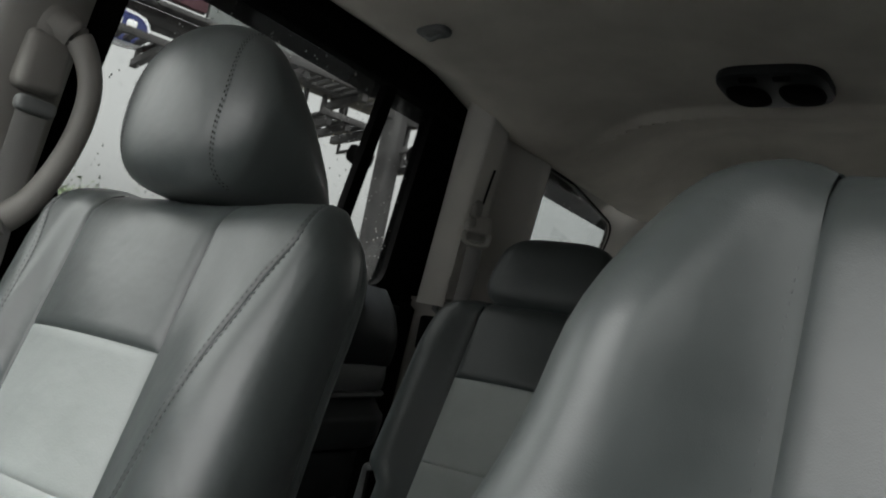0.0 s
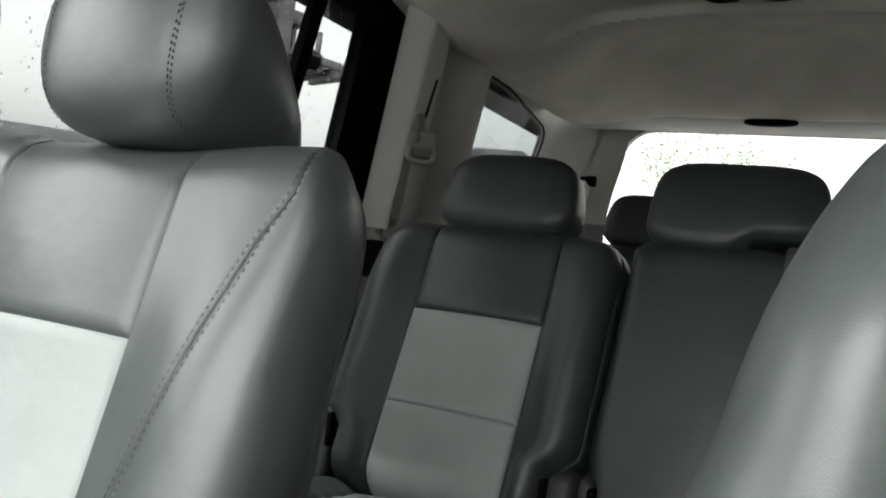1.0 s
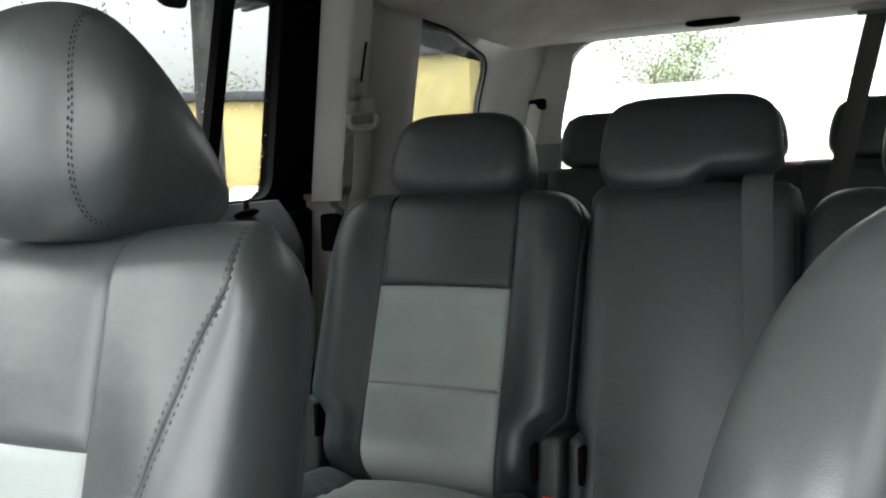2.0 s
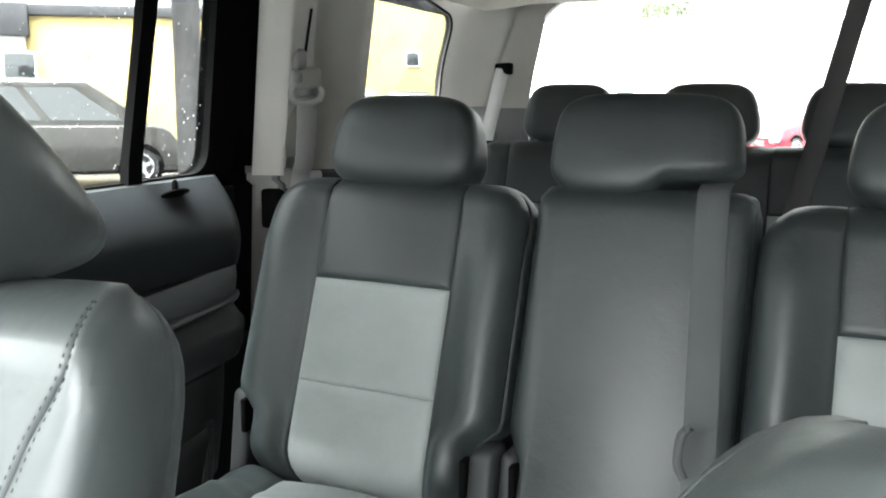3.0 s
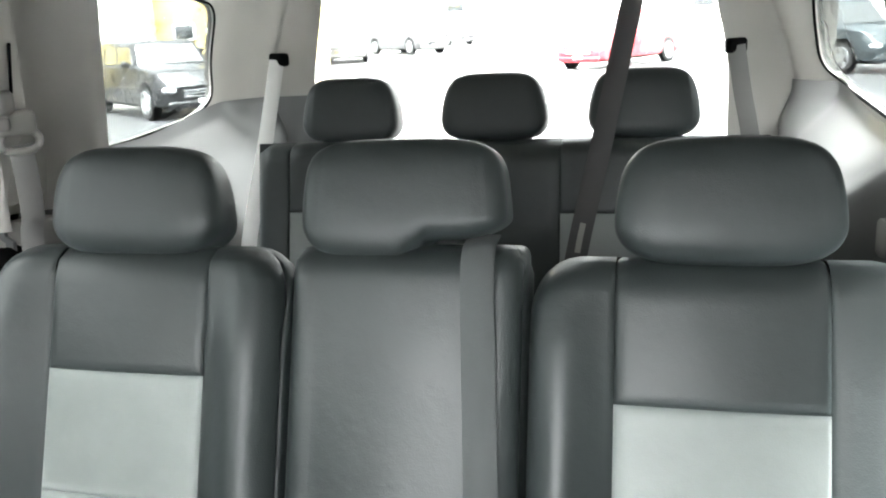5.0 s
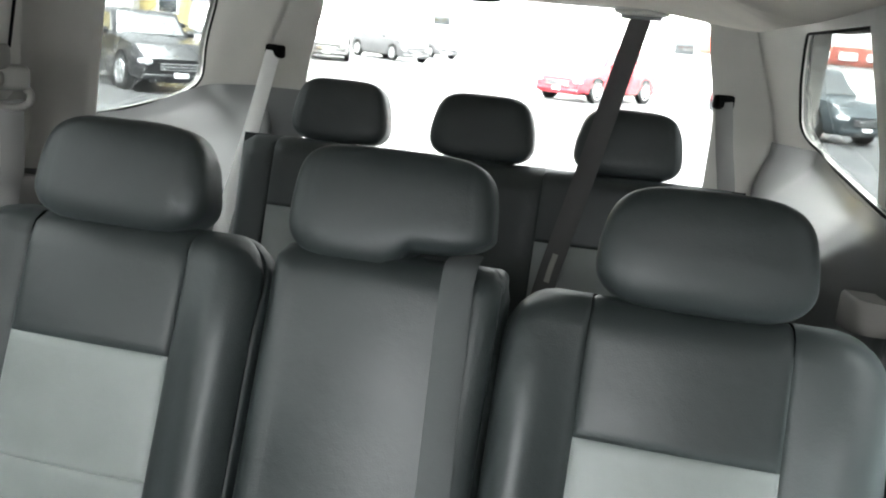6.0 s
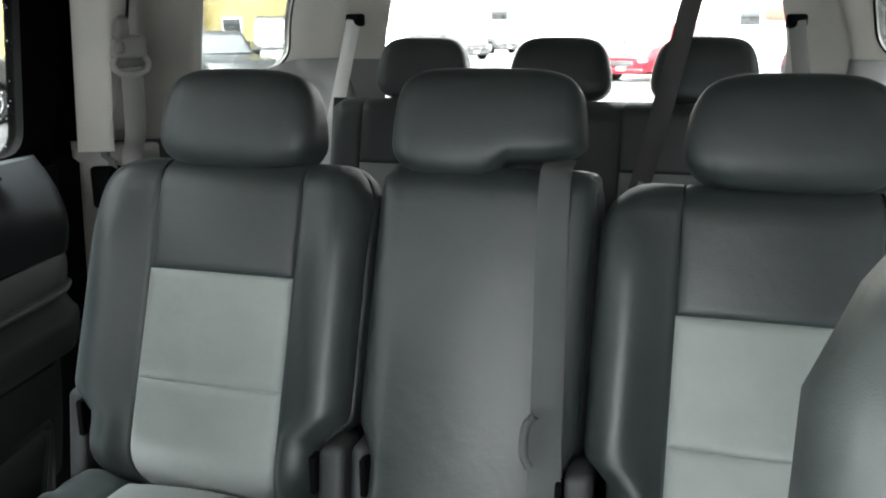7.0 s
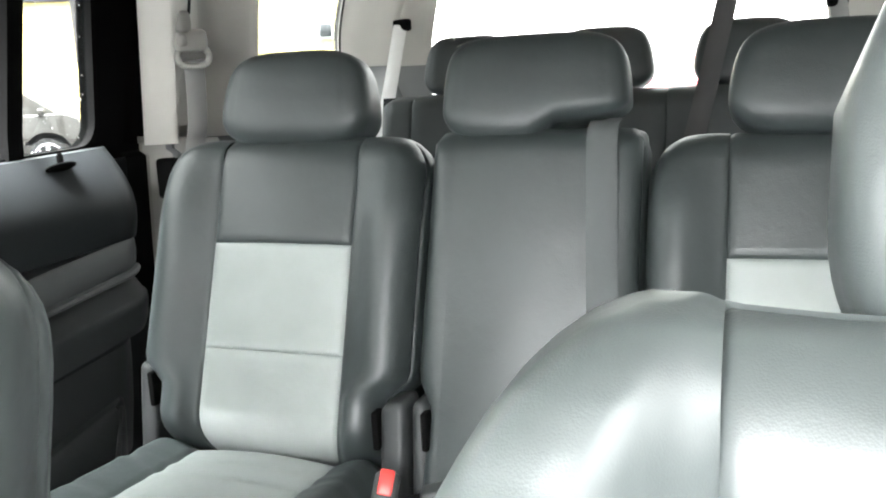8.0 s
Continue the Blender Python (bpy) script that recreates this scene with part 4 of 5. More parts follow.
front_seat("front_passenger_seat", -0.414, 0.229, 1.504, 0.152, 0.042, "two-tone dark and light grey leather front seat, stitched bolsters", 0.6230, 0.2600, 0.120, 0.056, 0.0024, 0.007, 0.029, 0.004, 0.138, (0.30, 0.03, 0.85), (0.86, 0.9, 0.24), ((1.955, 1.965), (2.02, 2.03)), dict(hx=0.126, hy=0.060, hz=0.111, e=0.85, e1=0.74, taper=0.0, lean=6, egg=0.24, wedge=(1.0, 1.33, 2.54), posts=False, plain=True), door=0.0, xi=0.126, foot=0.815, lean=13.6, splits=(0.238, 0.409), lift=0.003, R=0.065, crest=0.55, shift=0.0284, inset=0.0055)
front_seat("front_driver_seat", 0.514, 0.132, 1.493, 0.233, 0.044, "two-tone grey leather driver's seat with lowered headrest", 0.675, 0.280, 0.298, 0.135, 0.050, 0.006, 0.085, 0.004, 0.213, (0.16, 0.01, 0.75), (2.1, 0.3, 0.0), (), dict(hx=0.139, hy=0.070, hz=0.128, e=0.56, e1=0.40, taper=0.08, lean=14, egg=0.48, wedge=(0.85, 0.1, 0.95), posts=False), behind=0.14, xi=0.134, foot=0.77, lean=9.9, splits=(0.28, 0.451))


def second_row_outer(x, lx, rx, label, hx, dz=0.0):
    s = empty("second_row_seat", x, 1.114, FLOOR, label, "car seat", "second row seats")
    H = 0.605
    fn0 = back_fn(H, 0.27, 0.135, 0.13, 0.028, 19.7, Rw=0.085, R=0.05, r=0.055, waist=0.045, pad=0.010)
    def fn(u, v):      # the two flanks differ in width
        px, py, pz = fn0(u, v)
        if px < -0.135:
            px = -0.135 + (px + 0.135) * (lx - 0.135) / 0.135
        elif px > 0.135:
            px = 0.135 + (px - 0.135) * (rx - 0.135) / 0.135
        q = max(0.0, (0.115 - v) / 0.115)      # the foot rolls under
        return px * (1 - 0.15 * q ** 2.4), py + 0.075 * q ** 2.2, pz
    seat_back(s, fn, H, [0.2167, 0.404], [M_LIGHT, M_LIGHT, M_DARK], base=(0, 0, 0.86 + dz - FLOOR))
    headrest(s, hx - x, 0.267, 1.479 - FLOOR, 0.153, 0.062, 0.087, e=0.52, taper=0.13, seam=0.74, lean=14, post_gap=0.055, drop=0.09, wedge=(0.35, 0.1, 0.95), thread=False)
    cushion(s, -lx + 0.005, rx - 0.005, -0.50, 0.065, 0.890 - FLOOR, -0.135, 0.135)
    for ch in s.children:
        if ch.name.startswith(("cushion_base", "seat_leg")):
            ch.location.z -= FLOOR
    return s


second_row_outer(-0.387, 0.262, 0.252, "dark grey leather outer seat with light grey centre", -0.395)
second_row_outer(0.487, 0.250, 0.265, "dark grey leather outer seat with light grey centre", 0.497, -0.008)


def second_row_middle():
    x = 0.052
    s = empty("second_row_seat", x, 1.114, FLOOR, "narrow plain dark grey leather middle seat with belt", "car seat", "second row seats")
    H = 0.612
    fn = back_fn(H, 0.173, 0.125, 0.13, 0.0, 19.7, Rw=0.035, R=0.045, r=0.032, waist=0.022, pad=0.010)
    m = Matrix.Translation((0, 0, 0.86 - FLOOR))
    part("back_cover", moved(panel(fn, -2, 2, 0.0, H - 0.002, 36, 36, groove=0.004, eu=0.04, edges="lr"), m), M_DARK, s, angle=180)
    for a, b, nm in ((2, 3, "side_panel"), (-3, -2, "side_panel"), (3, 4, "rear_panel"), (-4, -3, "rear_panel")):
        part(nm, moved(panel(fn, a, b, 0, H - 0.002, 6, 30, groove=0.004, eu=0.05, edges="lr"), m), M_DARK if nm == "side_panel" else M_SLATE, s, angle=180)
    headrest(s, 0.045 - x, 0.267, 1.481 - FLOOR, 0.158, 0.058, 0.089, e=0.46, taper=0.07, seam=0.78, lean=14, wedge=(0.3, 0.1, 0.95), thread=False, notch=0.34, post_gap=0.045, drop=0.07)
    cushion(s, -0.172, 0.172, -0.48, 0.02, 0.885 - FLOOR, -0.10, 0.10, insert=M_DARK)
    for ch in s.children:
        if ch.name.startswith(("cushion_base", "seat_leg")):
            ch.location.z -= FLOOR
    # belt outlet in the right shoulder, belt down the face
    def on(u, v, lift=0.005):
        p, q = Vector(fn(u, v)), Vector(fn(u, v + 0.01))
        n = (Vector(fn(u + 0.01, v)) - p).cross(q - p).normalized()
        return p + n * lift + Vector((0, 0, 0.86 - FLOOR))
    pts = [on(0.86, v) for v in (0.585, 0.54, 0.45, 0.33, 0.22, 0.125)]
    pts = [Vector((p.x + 0.004 + 0.024 * (0.585 - v) * 2, p.y - 0.003, p.z)) for p, v in zip(pts, (0.585, 0.54, 0.45, 0.33, 0.22, 0.125))]
    b = strap([pts[0] + Vector((0.0, 0.05, 0.012))] + pts + [pts[-1] + Vector((0.004, -0.03, -0.035))], 0.048, (1, 0, 0), 0.002)
    part("belt_strap", b, M_BELT, s, "grey seat belt webbing")
    cap = pts[0] + Vector((0.0, 0.052, 0.0))
    b = rbox(cap.x - 0.075, cap.x + 0.062, cap.y - 0.044, cap.y + 0.040, cap.z - 0.065, cap.z - 0.010, 0.016, 4)
    outlet = part("belt_outlet", b, M_DARK, s, "raised leather-clad belt outlet")
    part("outlet_slot", rbox(cap.x - 0.029, cap.x + 0.029, cap.y - 0.0475, cap.y - 0.038, cap.z - 0.030, cap.z - 0.018, 0.003), M_BLACK, outlet, "dark belt slot")
    b = sweep([(pts[-1].x - 0.045, pts[-1].y - 0.03, pts[-1].z - 0.02), (pts[-1].x, pts[-1].y - 0.045, pts[-1].z - 0.02), (pts[-1].x + 0.045, pts[-1].y - 0.03, pts[-1].z - 0.022)], 0.009, 10)
    part("belt_tongue", b, M_BELT, s, "grey plastic belt tongue")
    # fold-down pull loop beside the belt
    b = sweep([(0.124, 0.008, 1.112 - FLOOR), (0.113, -0.002, 1.098 - FLOOR), (0.112, -0.014, 1.065 - FLOOR), (0.122, -0.02, 1.045 - FLOOR)], 0.0065, 10)
    part("pull_loop", b, M_BELT, s, "grey pull loop")
    return s


second_row_middle()


def hinge_cover(x, y, z, label, wide=0.022, slot=-1):
    """Upright plastic cover between two seat backs, with a slot."""
    h = empty("hinge_cover", x, y, FLOOR, label, "seat hinge", "seat hinges")
    b = moved(rbox(-wide, wide, -0.030, 0.045, 0.0, z - FLOOR, 0.012, 3), Matrix.Shear("XY", 4, (0.0, 0.0)))
    for v in b.verts:
        if v.co.z > 0.2:
            v.co.y += (v.co.z - 0.2) * 0.25
            v.co.z -= max(0, v.co.x * slot) * 0.35
    part("cover", b, M_MID, h)
    yy = (z - FLOOR - 0.05 - 0.2) * 0.25
    part("slot", rbox(slot * wide - 0.008, slot * wide + 0.003, -0.034 + yy, -0.008 + yy, z - FLOOR - 0.075, z - FLOOR - 0.012, 0.003), M_BLACK, h)
    return h


hinge_cover(-0.146, 1.112, 1.008, "grey plastic seat hinge cover beside the buckle")
hinge_cover(-0.104, 1.125, 1.008, "slim grey plastic seat hinge cover with dark slot", 0.014, 1)
hinge_cover(-0.630, 1.13, 1.035, "grey plastic hinge cover at the door side", 0.018, 1)
hinge_cover(0.232, 1.13, 1.01, "grey plastic seat hinge cover between the backs")


def buckle(m, label, z0=-0.010):
    k = empty("belt_buckle", *m.translation, label, "belt buckle", "belt buckles")
    k.matrix_world = m
    part("body", rbox(-0.019, 0.019, -0.012, 0.012, -0.055, 0.026, 0.008), M_MID, k)
    part("release_button", rbox(-0.011, 0.011, -0.0145, 0.004, z0, 0.0285, 0.003), M_RED, k, "red release button")
    part("stalk", strap([(0, 0, -0.05), (0, 0.004, -0.09), (0, 0.02, -0.14)], 0.03, (1, 0, 0), 0.004), M_BLACK, k)
    return k


buckle(pose(-0.118, 1.036, 0.915, -36, 10, 14), "grey seat belt buckle with red button, upright")
buckle(pose(-0.005, 1.04, 0.928, -78, 0, -72), "grey seat belt buckle with red button, lying down", 0.017)


def third_row():
    s = empty("third_row_bench", 0.02, 2.0, FLOOR, "split dark grey leather rear bench with light inserts", "car seat")
    H = 0.62
    A = 14
    sa, ca = math.sin(radians(A)), math.cos(radians(A))
    y0, z0 = 1.975, 0.87
    def fn(u, v):
        R = 0.04
        z, d = v, 0.0
        if v > H - R:
            a = (v - (H - R)) / R * math.pi / 2
            z = H - R + R * math.sin(a)
            d = 0.06 * (1 - math.cos(a))
        e = min(u + 0.60, 0.62 - u)
        d += 0.05 * (1 - sstep(0, 0.05, e)) ** 1.5
        return (u, y0 - 2.0 + d * ca + z * sa, z0 - FLOOR + z * ca - d * sa)
    fields = ((-0.598, -0.492, M_DARK, 0), (-0.492, -0.165, M_LIGHT, 1), (-0.165, 0.166, M_DARK, 0), (0.166, 0.49, M_LIGHT, 1), (0.49, 0.615, M_DARK, 0))
    for a, b, mt, two in fields:
        if two:
            part("insert", panel(fn, a, b, 0.0, 0.445, 10, 12, eu=0.006), M_LIGHT, s, "light grey leather insert", angle=180)
            part("upper_panel", panel(fn, a, b, 0.445, H, 10, 16, eu=0.006), M_DARK, s, angle=180)
        else:
            part("bolster", panel(fn, a, b, 0.0, H, 8, 20, eu=0.006, edges="lr"), M_DARK, s, angle=180)
    rows = [[(-0.598, y0 - 2.0 + v * sa + 0.055, z0 - FLOOR + v * ca - 0.01), (0.615, y0 - 2.0 + v * sa + 0.055, z0 - FLOOR + v * ca - 0.01), (0.615, y0 - 2.0 + v * sa + 0.11, z0 - FLOOR + v * ca - 0.03), (-0.598, y0 - 2.0 + v * sa + 0.11, z0 - FLOOR + v * ca - 0.03)] for v in (0, 0.3, H - 0.005)]
    b = grid_mesh(rows, closed=True)
    bmesh.ops.holes_fill(b, edges=b.edges[:], sides=0)
    part("rear_shell", b, M_SLATE, s, "dark carpeted rear shell")
    for hx, w in ((-0.352, 0.128), (0.003, 0.130), (0.345, 0.127)):
        headrest(s, hx, 0.205, 1.530 - FLOOR, w, 0.048, 0.079, e=0.48, taper=0.17, seam=0.80, lean=10, post_gap=0.05, drop=0.05, thread=False)
    part("cushion", rbox(-0.60, 0.61, -0.50, 0.0, 0.78 - FLOOR, 0.92 - FLOOR, 0.05, 5), M_DARK, s)
    part("bench_base", rbox(-0.58, 0.58, -0.44, 0.05, 0.0, 0.80 - FLOOR, 0.03), M_SLATE, s)
    return s


third_row()


# ---- fixtures under the roof, loose belts ----
def roof_belt():
    """The middle belt of the third row, let down from a plate in the roof."""
    zr = roof_z(0.35, 2.22)
    b = empty("roof_seat_belt", 0.352, 2.22, zr, "dark grey seat belt hanging from a light roof plate", "seat belt")
    part("roof_plate", moved(pillow(0.062, 0.034, 0.010, 0.5, 0.8, 30, 10), Matrix.Translation((0, 0, -0.004))), M_TRIM, b, "light plastic roof plate")
    part("belt_slot", rbox(-0.046, 0.046, -0.012, 0.010, -0.022, -0.006, 0.004), M_GREY, b)
    part("belt_strap", strap([(0, 0, -0.015), (-0.03, -0.045, -0.16), (-0.075, -0.11, -0.38), (-0.118, -0.165, -0.575), (-0.14, -0.19, -0.70), (-0.16, -0.17, -0.85)], 0.048, (1, 0.25, 0.2), 0.002), M_BELT_D, b, "dark grey webbing with a worn white label")
    part("belt_label", strap([(-0.112, -0.1605, -0.548), (-0.119, -0.1685, -0.58), (-0.1245, -0.1755, -0.612)], 0.013, (1, 0.25, 0.2), 0.0036), M_CREAM, b, "torn white label")
    return b


roof_belt()


def video_screen():
    """A flat monitor folded down from the roof behind the front seats."""
    v = empty("overhead_screen", 0.0, 0.332, 1.80, "cream plastic flip-down roof monitor, folded down", "monitor")
    zr = roof_z(0.04, 0.36)
    b = rbox(-0.186, 0.213, -0.016, 0.016, 1.651 - 1.80, zr - 1.80 - 0.02, 0.009, 4)
    part("housing", b, M_CREAM, v)
    part("roof_mount", rbox(-0.20, 0.205, -0.05, 0.10, zr - 1.80 - 0.022, zr - 1.80 + 0.03, 0.01), M_CREAM, v)
    part("latch_hole", moved(pillow(0.008, 0.004, 0.005, 0.6, 1, 16, 8), Matrix.Translation((0.070, -0.0145, 1.687 - 1.80))), M_BLACK, v, "dark round latch")
    return v


video_screen()


def dome_lamp():
    """The unlit ceiling lamp ahead of the step in the headliner."""
    d = empty("dome_lamp", 0.032, 1.29, roof_z(0.03, 1.29), "unlit dark oval ceiling lamp", "ceiling lamp")
    part("bezel", moved(pillow(0.100, 0.088, 0.016, 0.5, 0.55, 40, 12), Matrix.Translation((0, 0, -0.008))), M_SLATE, d)
    for s in (-1, 1):
        part("lens", moved(pillow(0.040, 0.058, 0.010, 0.7, 0.8, 24, 10), Matrix.Translation((s * 0.048, 0.010, -0.020))), M_BLACK, d, "dark round lens")
        part("rocker_switch", rbox(s * 0.03 - 0.016, s * 0.03 + 0.016, -0.078, -0.062, -0.026, -0.012, 0.003), M_BLACK, d)
    return d


dome_lamp()
_zr = 1.829
_bm = moved(pillow(0.07, 0.022, 0.010, 0.6, 0.9, 30, 10), Matrix.Translation((-0.035, 2.195, _zr)))
tagged(link_mesh("brake_lamp", _bm, M_BLACK), "dark high brake lamp above the rear glass", "brake lamp")
# coat hook on the headliner beside the door
_h = empty("coat_hook", -0.49, 0.92, roof_z(-0.49, 0.92), "grey folded coat hook on the headliner", "coat hook")
part("base", moved(pillow(0.035, 0.022, 0.008, 0.5, 0.7, 24, 10), Matrix.Translation((0, 0, -0.003))), M_GREY, _h)
part("hook", sweep([(-0.02, 0, -0.008), (0, -0.004, -0.02), (0.02, 0, -0.008)], 0.005, 8), M_GREY, _h)


# ---- outside: the car park ----
M_ASPHALT = mat("wet_asphalt", (0.042, 0.042, 0.043), 0.42, bump=0.6, grain_scale=60, stain=0.35, stain_scale=0.5)
M_YELLOW = mat("yellow_render", (0.50, 0.40, 0.17), 0.85, bump=0.3, grain_scale=30, stain=0.08, stain_scale=1.2)
M_ROOFDARK = mat("dark_roof_edge", (0.05, 0.05, 0.055), 0.7)
M_WHITEWALL = mat("white_render", (0.72, 0.71, 0.68), 0.8, stain=0.06)
M_RUST = mat("galvanised_dark_steel", (0.065, 0.062, 0.062), 0.6, metal=0.3, stain=0.35, stain_scale=3)
M_BOARD = mat("grey_board", (0.20, 0.215, 0.21), 0.6, stain=0.08)
M_NAVY = mat("navy_sign", (0.025, 0.035, 0.14), 0.4)
M_WHITE = mat("white_paint", (0.8, 0.8, 0.8), 0.5, stain=0.04)
M_MAROON = mat("maroon_board", (0.10, 0.04, 0.05), 0.5)
M_LEAF = mat("leaves", (0.085, 0.12, 0.05), 0.6, stain=0.4, stain_scale=2)
M_BARK = mat("bark", (0.10, 0.08, 0.06), 0.9, bump=0.6, grain_scale=20, stain=0.3)
M_TYRE = mat("tyre_rubber", (0.018, 0.018, 0.018), 0.85)
M_ALLOY = mat("alloy", (0.62, 0.63, 0.64), 0.3, metal=0.9)
M_CARGLASS = mat("dark_car_glass", (0.02, 0.024, 0.026), 0.05, spec=1.0, stain=0.02, coat=1.0)
M_LAMP = mat("headlamp_lens", (0.7, 0.72, 0.74), 0.12, spec=0.8)
M_CHROME = mat("chrome", (0.75, 0.75, 0.76), 0.12, metal=1.0)
M_BRICKRED = mat("red_fascia", (0.36, 0.10, 0.07), 0.7, stain=0.15)
M_CONC = mat("kerb_concrete", (0.38, 0.37, 0.35), 0.85, bump=0.4, grain_scale=40, stain=0.15)


def at_az(az, d):
    a = radians(az)
    return 0.4 - math.sin(a) * d, math.cos(a) * d


_n = 60
_rows = []
for i in range(_n + 1):
    r = 1500 ** (i / _n) - 0.99
    _rows.append([(r * math.cos(2 * math.pi * k / 48), r * math.sin(2 * math.pi * k / 48), 0) for k in range(48)])
_bm = grid_mesh(_rows, closed=True)
tagged(link_mesh("ground", _bm, M_ASPHALT), "damp grey asphalt of a car park", "ground", kind="structure")


def car(label, x, y, turn, paint, L=4.7, W=1.85, Hh=1.7, hood=1.05, boot=0.25, belt=1.0, clear=0.22, wheel=0.34, bed=False, name="parked_car", rake=None):
    """A parked car, nose along +x of its own: shaped body, glazing, wheels, lamps, grille."""
    c = empty(name, x, y, 0, label, "car", "parked cars")
    c.rotation_euler = (0, 0, radians(turn))
    xf, xr = L / 2, -L / 2
    ws, we = xf - hood, xr + boot                      # foot of the windscreen, end of the roof
    rake = rake or (0.62 if Hh < 1.6 else 0.5)
    # cross-sections along the length: body up to the belt line
    def top(xx):
        nose = sstep(xf, xf - 0.35, xx)
        tail = sstep(xr, xr + 0.18, xx)
        z = belt - 0.13 * sstep(ws - 0.1, xf, xx)
        return clear + (z - clear) * (0.62 + 0.38 * nose) * (0.75 + 0.25 * tail)
    rows = []
    for i in range(37):
        xx = xr + L * i / 36
        k = 1 - 0.16 * sstep(xf - 0.6, xf, xx) ** 2 - 0.08 * sstep(xr + 0.4, xr, xx) ** 2
        z1 = top(xx)
        hw = W / 2 * k
        prof = []
        for s in (-1, 1):
            pts = [(0.80, clear), (0.97, clear + 0.08), (1.0, clear + 0.28), (0.985, (clear + z1) / 2 + 0.1), (0.93, z1 - 0.04), (0.86, z1)]
            if s < 0:
                prof += [(-a * hw, z) for a, z in pts]
            else:
                prof += [(a * hw, z) for a, z in reversed(pts)]
        rows.append([(xx, a, z) for a, z in prof])
    b = grid_mesh(rows, closed=True)
    bmesh.ops.holes_fill(b, edges=b.edges[:], sides=0)
    part("body", b, paint, c, angle=35)
    # cabin: pillars and roof in paint, glazing set in
    roof0, roof1 = ws - rake * (Hh - belt) / 0.6, we + 0.22 * (Hh - belt)
    if bed:
        we = ws - 2.3
        roof1 = we + 0.2
    def ring(z, t):
        hw = W / 2 * (0.86 - 0.14 * t)
        a, e = ws + (roof0 - ws) * t, we + (roof1 - we) * t
        pts = []
        for px, py, r in ((a, -hw, 0.12), (a, hw, 0.12), (e, hw, 0.12), (e, -hw, 0.12)):
            pts.append((px, py, z))
        return pts
    rows = [ring(belt - 0.06 + (Hh - belt + 0.06 - 0.05) * t, t) for t in (0, 0.35, 0.7, 1.0)]
    rows.append([(px - 0.12 * math.copysign(1, px - (roof0 + roof1) / 2), py * 0.86, Hh) for px, py, z in rows[-1]])
    b = grid_mesh(rows, closed=True)
    bmesh.ops.holes_fill(b, edges=b.edges[:], sides=0)
    bmesh.ops.bevel(b, geom=b.edges[:], offset=0.035, segments=2, profile=0.5, affect="EDGES")
    part("cabin", b, paint, c, angle=35)
    def win(corners, name):
        q = [Vector(p) for p in corners]
        n = (q[1] - q[0]).cross(q[3] - q[0]).normalized()
        mid = sum(q, Vector()) / 4
        if n.dot(mid - Vector((0, 0, 1))) < 0:
            n = -n
        bb = grid_mesh([[q[0] + n * 0.012, q[1] + n * 0.012], [q[3] + n * 0.012, q[2] + n * 0.012]])
        r_ = bmesh.ops.extrude_face_region(bb, geom=bb.faces[:])
        bmesh.ops.translate(bb, vec=-n * 0.02, verts=[v for v in r_["geom"] if isinstance(v, bmesh.types.BMVert)])
        part(name, bb, M_CARGLASS, c, "dark glass")
    def lerp(t, s, side=None):
        """A place on the cabin's side: t up, s from the front (0) to the back (1)."""
        hw = W / 2 * (0.86 - 0.14 * t)
        a, e = ws + (roof0 - ws) * t, we + (roof1 - we) * t
        return (a + (e - a) * s, side * hw, belt - 0.06 + (Hh - belt + 0.01) * t)
    for s in (-1, 1):
        cuts = (0.10, 0.40, 0.44, 0.70, 0.74, 0.95) if not bed else (0.12, 0.52, 0.56, 0.92)
        for i in range(0, len(cuts), 2):
            win([lerp(0.16, cuts[i], s), lerp(0.16, cuts[i + 1], s), lerp(0.86, cuts[i + 1], s), lerp(0.86, cuts[i] + (0.03 if i == 0 else 0), s)], "side_window")
        part("door_mirror", moved(pillow(0.07, 0.09, 0.07, 0.6, 0.6, 16, 10), Matrix.Translation((ws - 0.35, s * (W / 2 + 0.03), belt + 0.03))), paint, c)
    for sx, nm in ((0, "windscreen"), (1, "rear_window")):
        p = []
        for t, sd in ((0.14, -0.88), (0.14, 0.88), (0.88, 0.88), (0.88, -0.88)):
            q = lerp(t, sx, 1)
            p.append((q[0], q[1] * sd, q[2]))
        win(p, nm)
    # wheels
    for wx in (xf - 0.86, xr + 0.86):
        for s in (-1, 1):
            b = bmesh.new()
            bmesh.ops.create_cone(b, cap_ends=True, segments=28, radius1=wheel, radius2=wheel, depth=0.22)
            bmesh.ops.bevel(b, geom=[e for e in b.edges if abs(e.verts[0].co.z - e.verts[1].co.z) < 1e-4], offset=0.03, segments=2, affect="EDGES")
            mt = Matrix.Translation((wx, s * (W / 2 - 0.10), wheel)) @ Matrix.Rotation(math.pi / 2, 4, "X")
            wh = part("wheel", moved(b, mt), M_TYRE, c)
            bm2 = bmesh.new()
            bmesh.ops.create_cone(bm2, cap_ends=True, segments=24, radius1=wheel * 0.30, radius2=wheel * 0.30, depth=0.03)
            bms = [bm2]
            for k in range(5):
                sp = rbox(-0.035, 0.035, 0.02, wheel * 0.64, -0.012, 0.012, 0.006)
                bms.append(moved(sp, Matrix.Rotation(2 * math.pi * k / 5, 4, "Z")))
            rg = sweep([(wheel * 0.64 * math.cos(2 * math.pi * k / 16), wheel * 0.64 * math.sin(2 * math.pi * k / 16), 0) for k in range(17)], 0.018, 6)
            bms.append(rg)
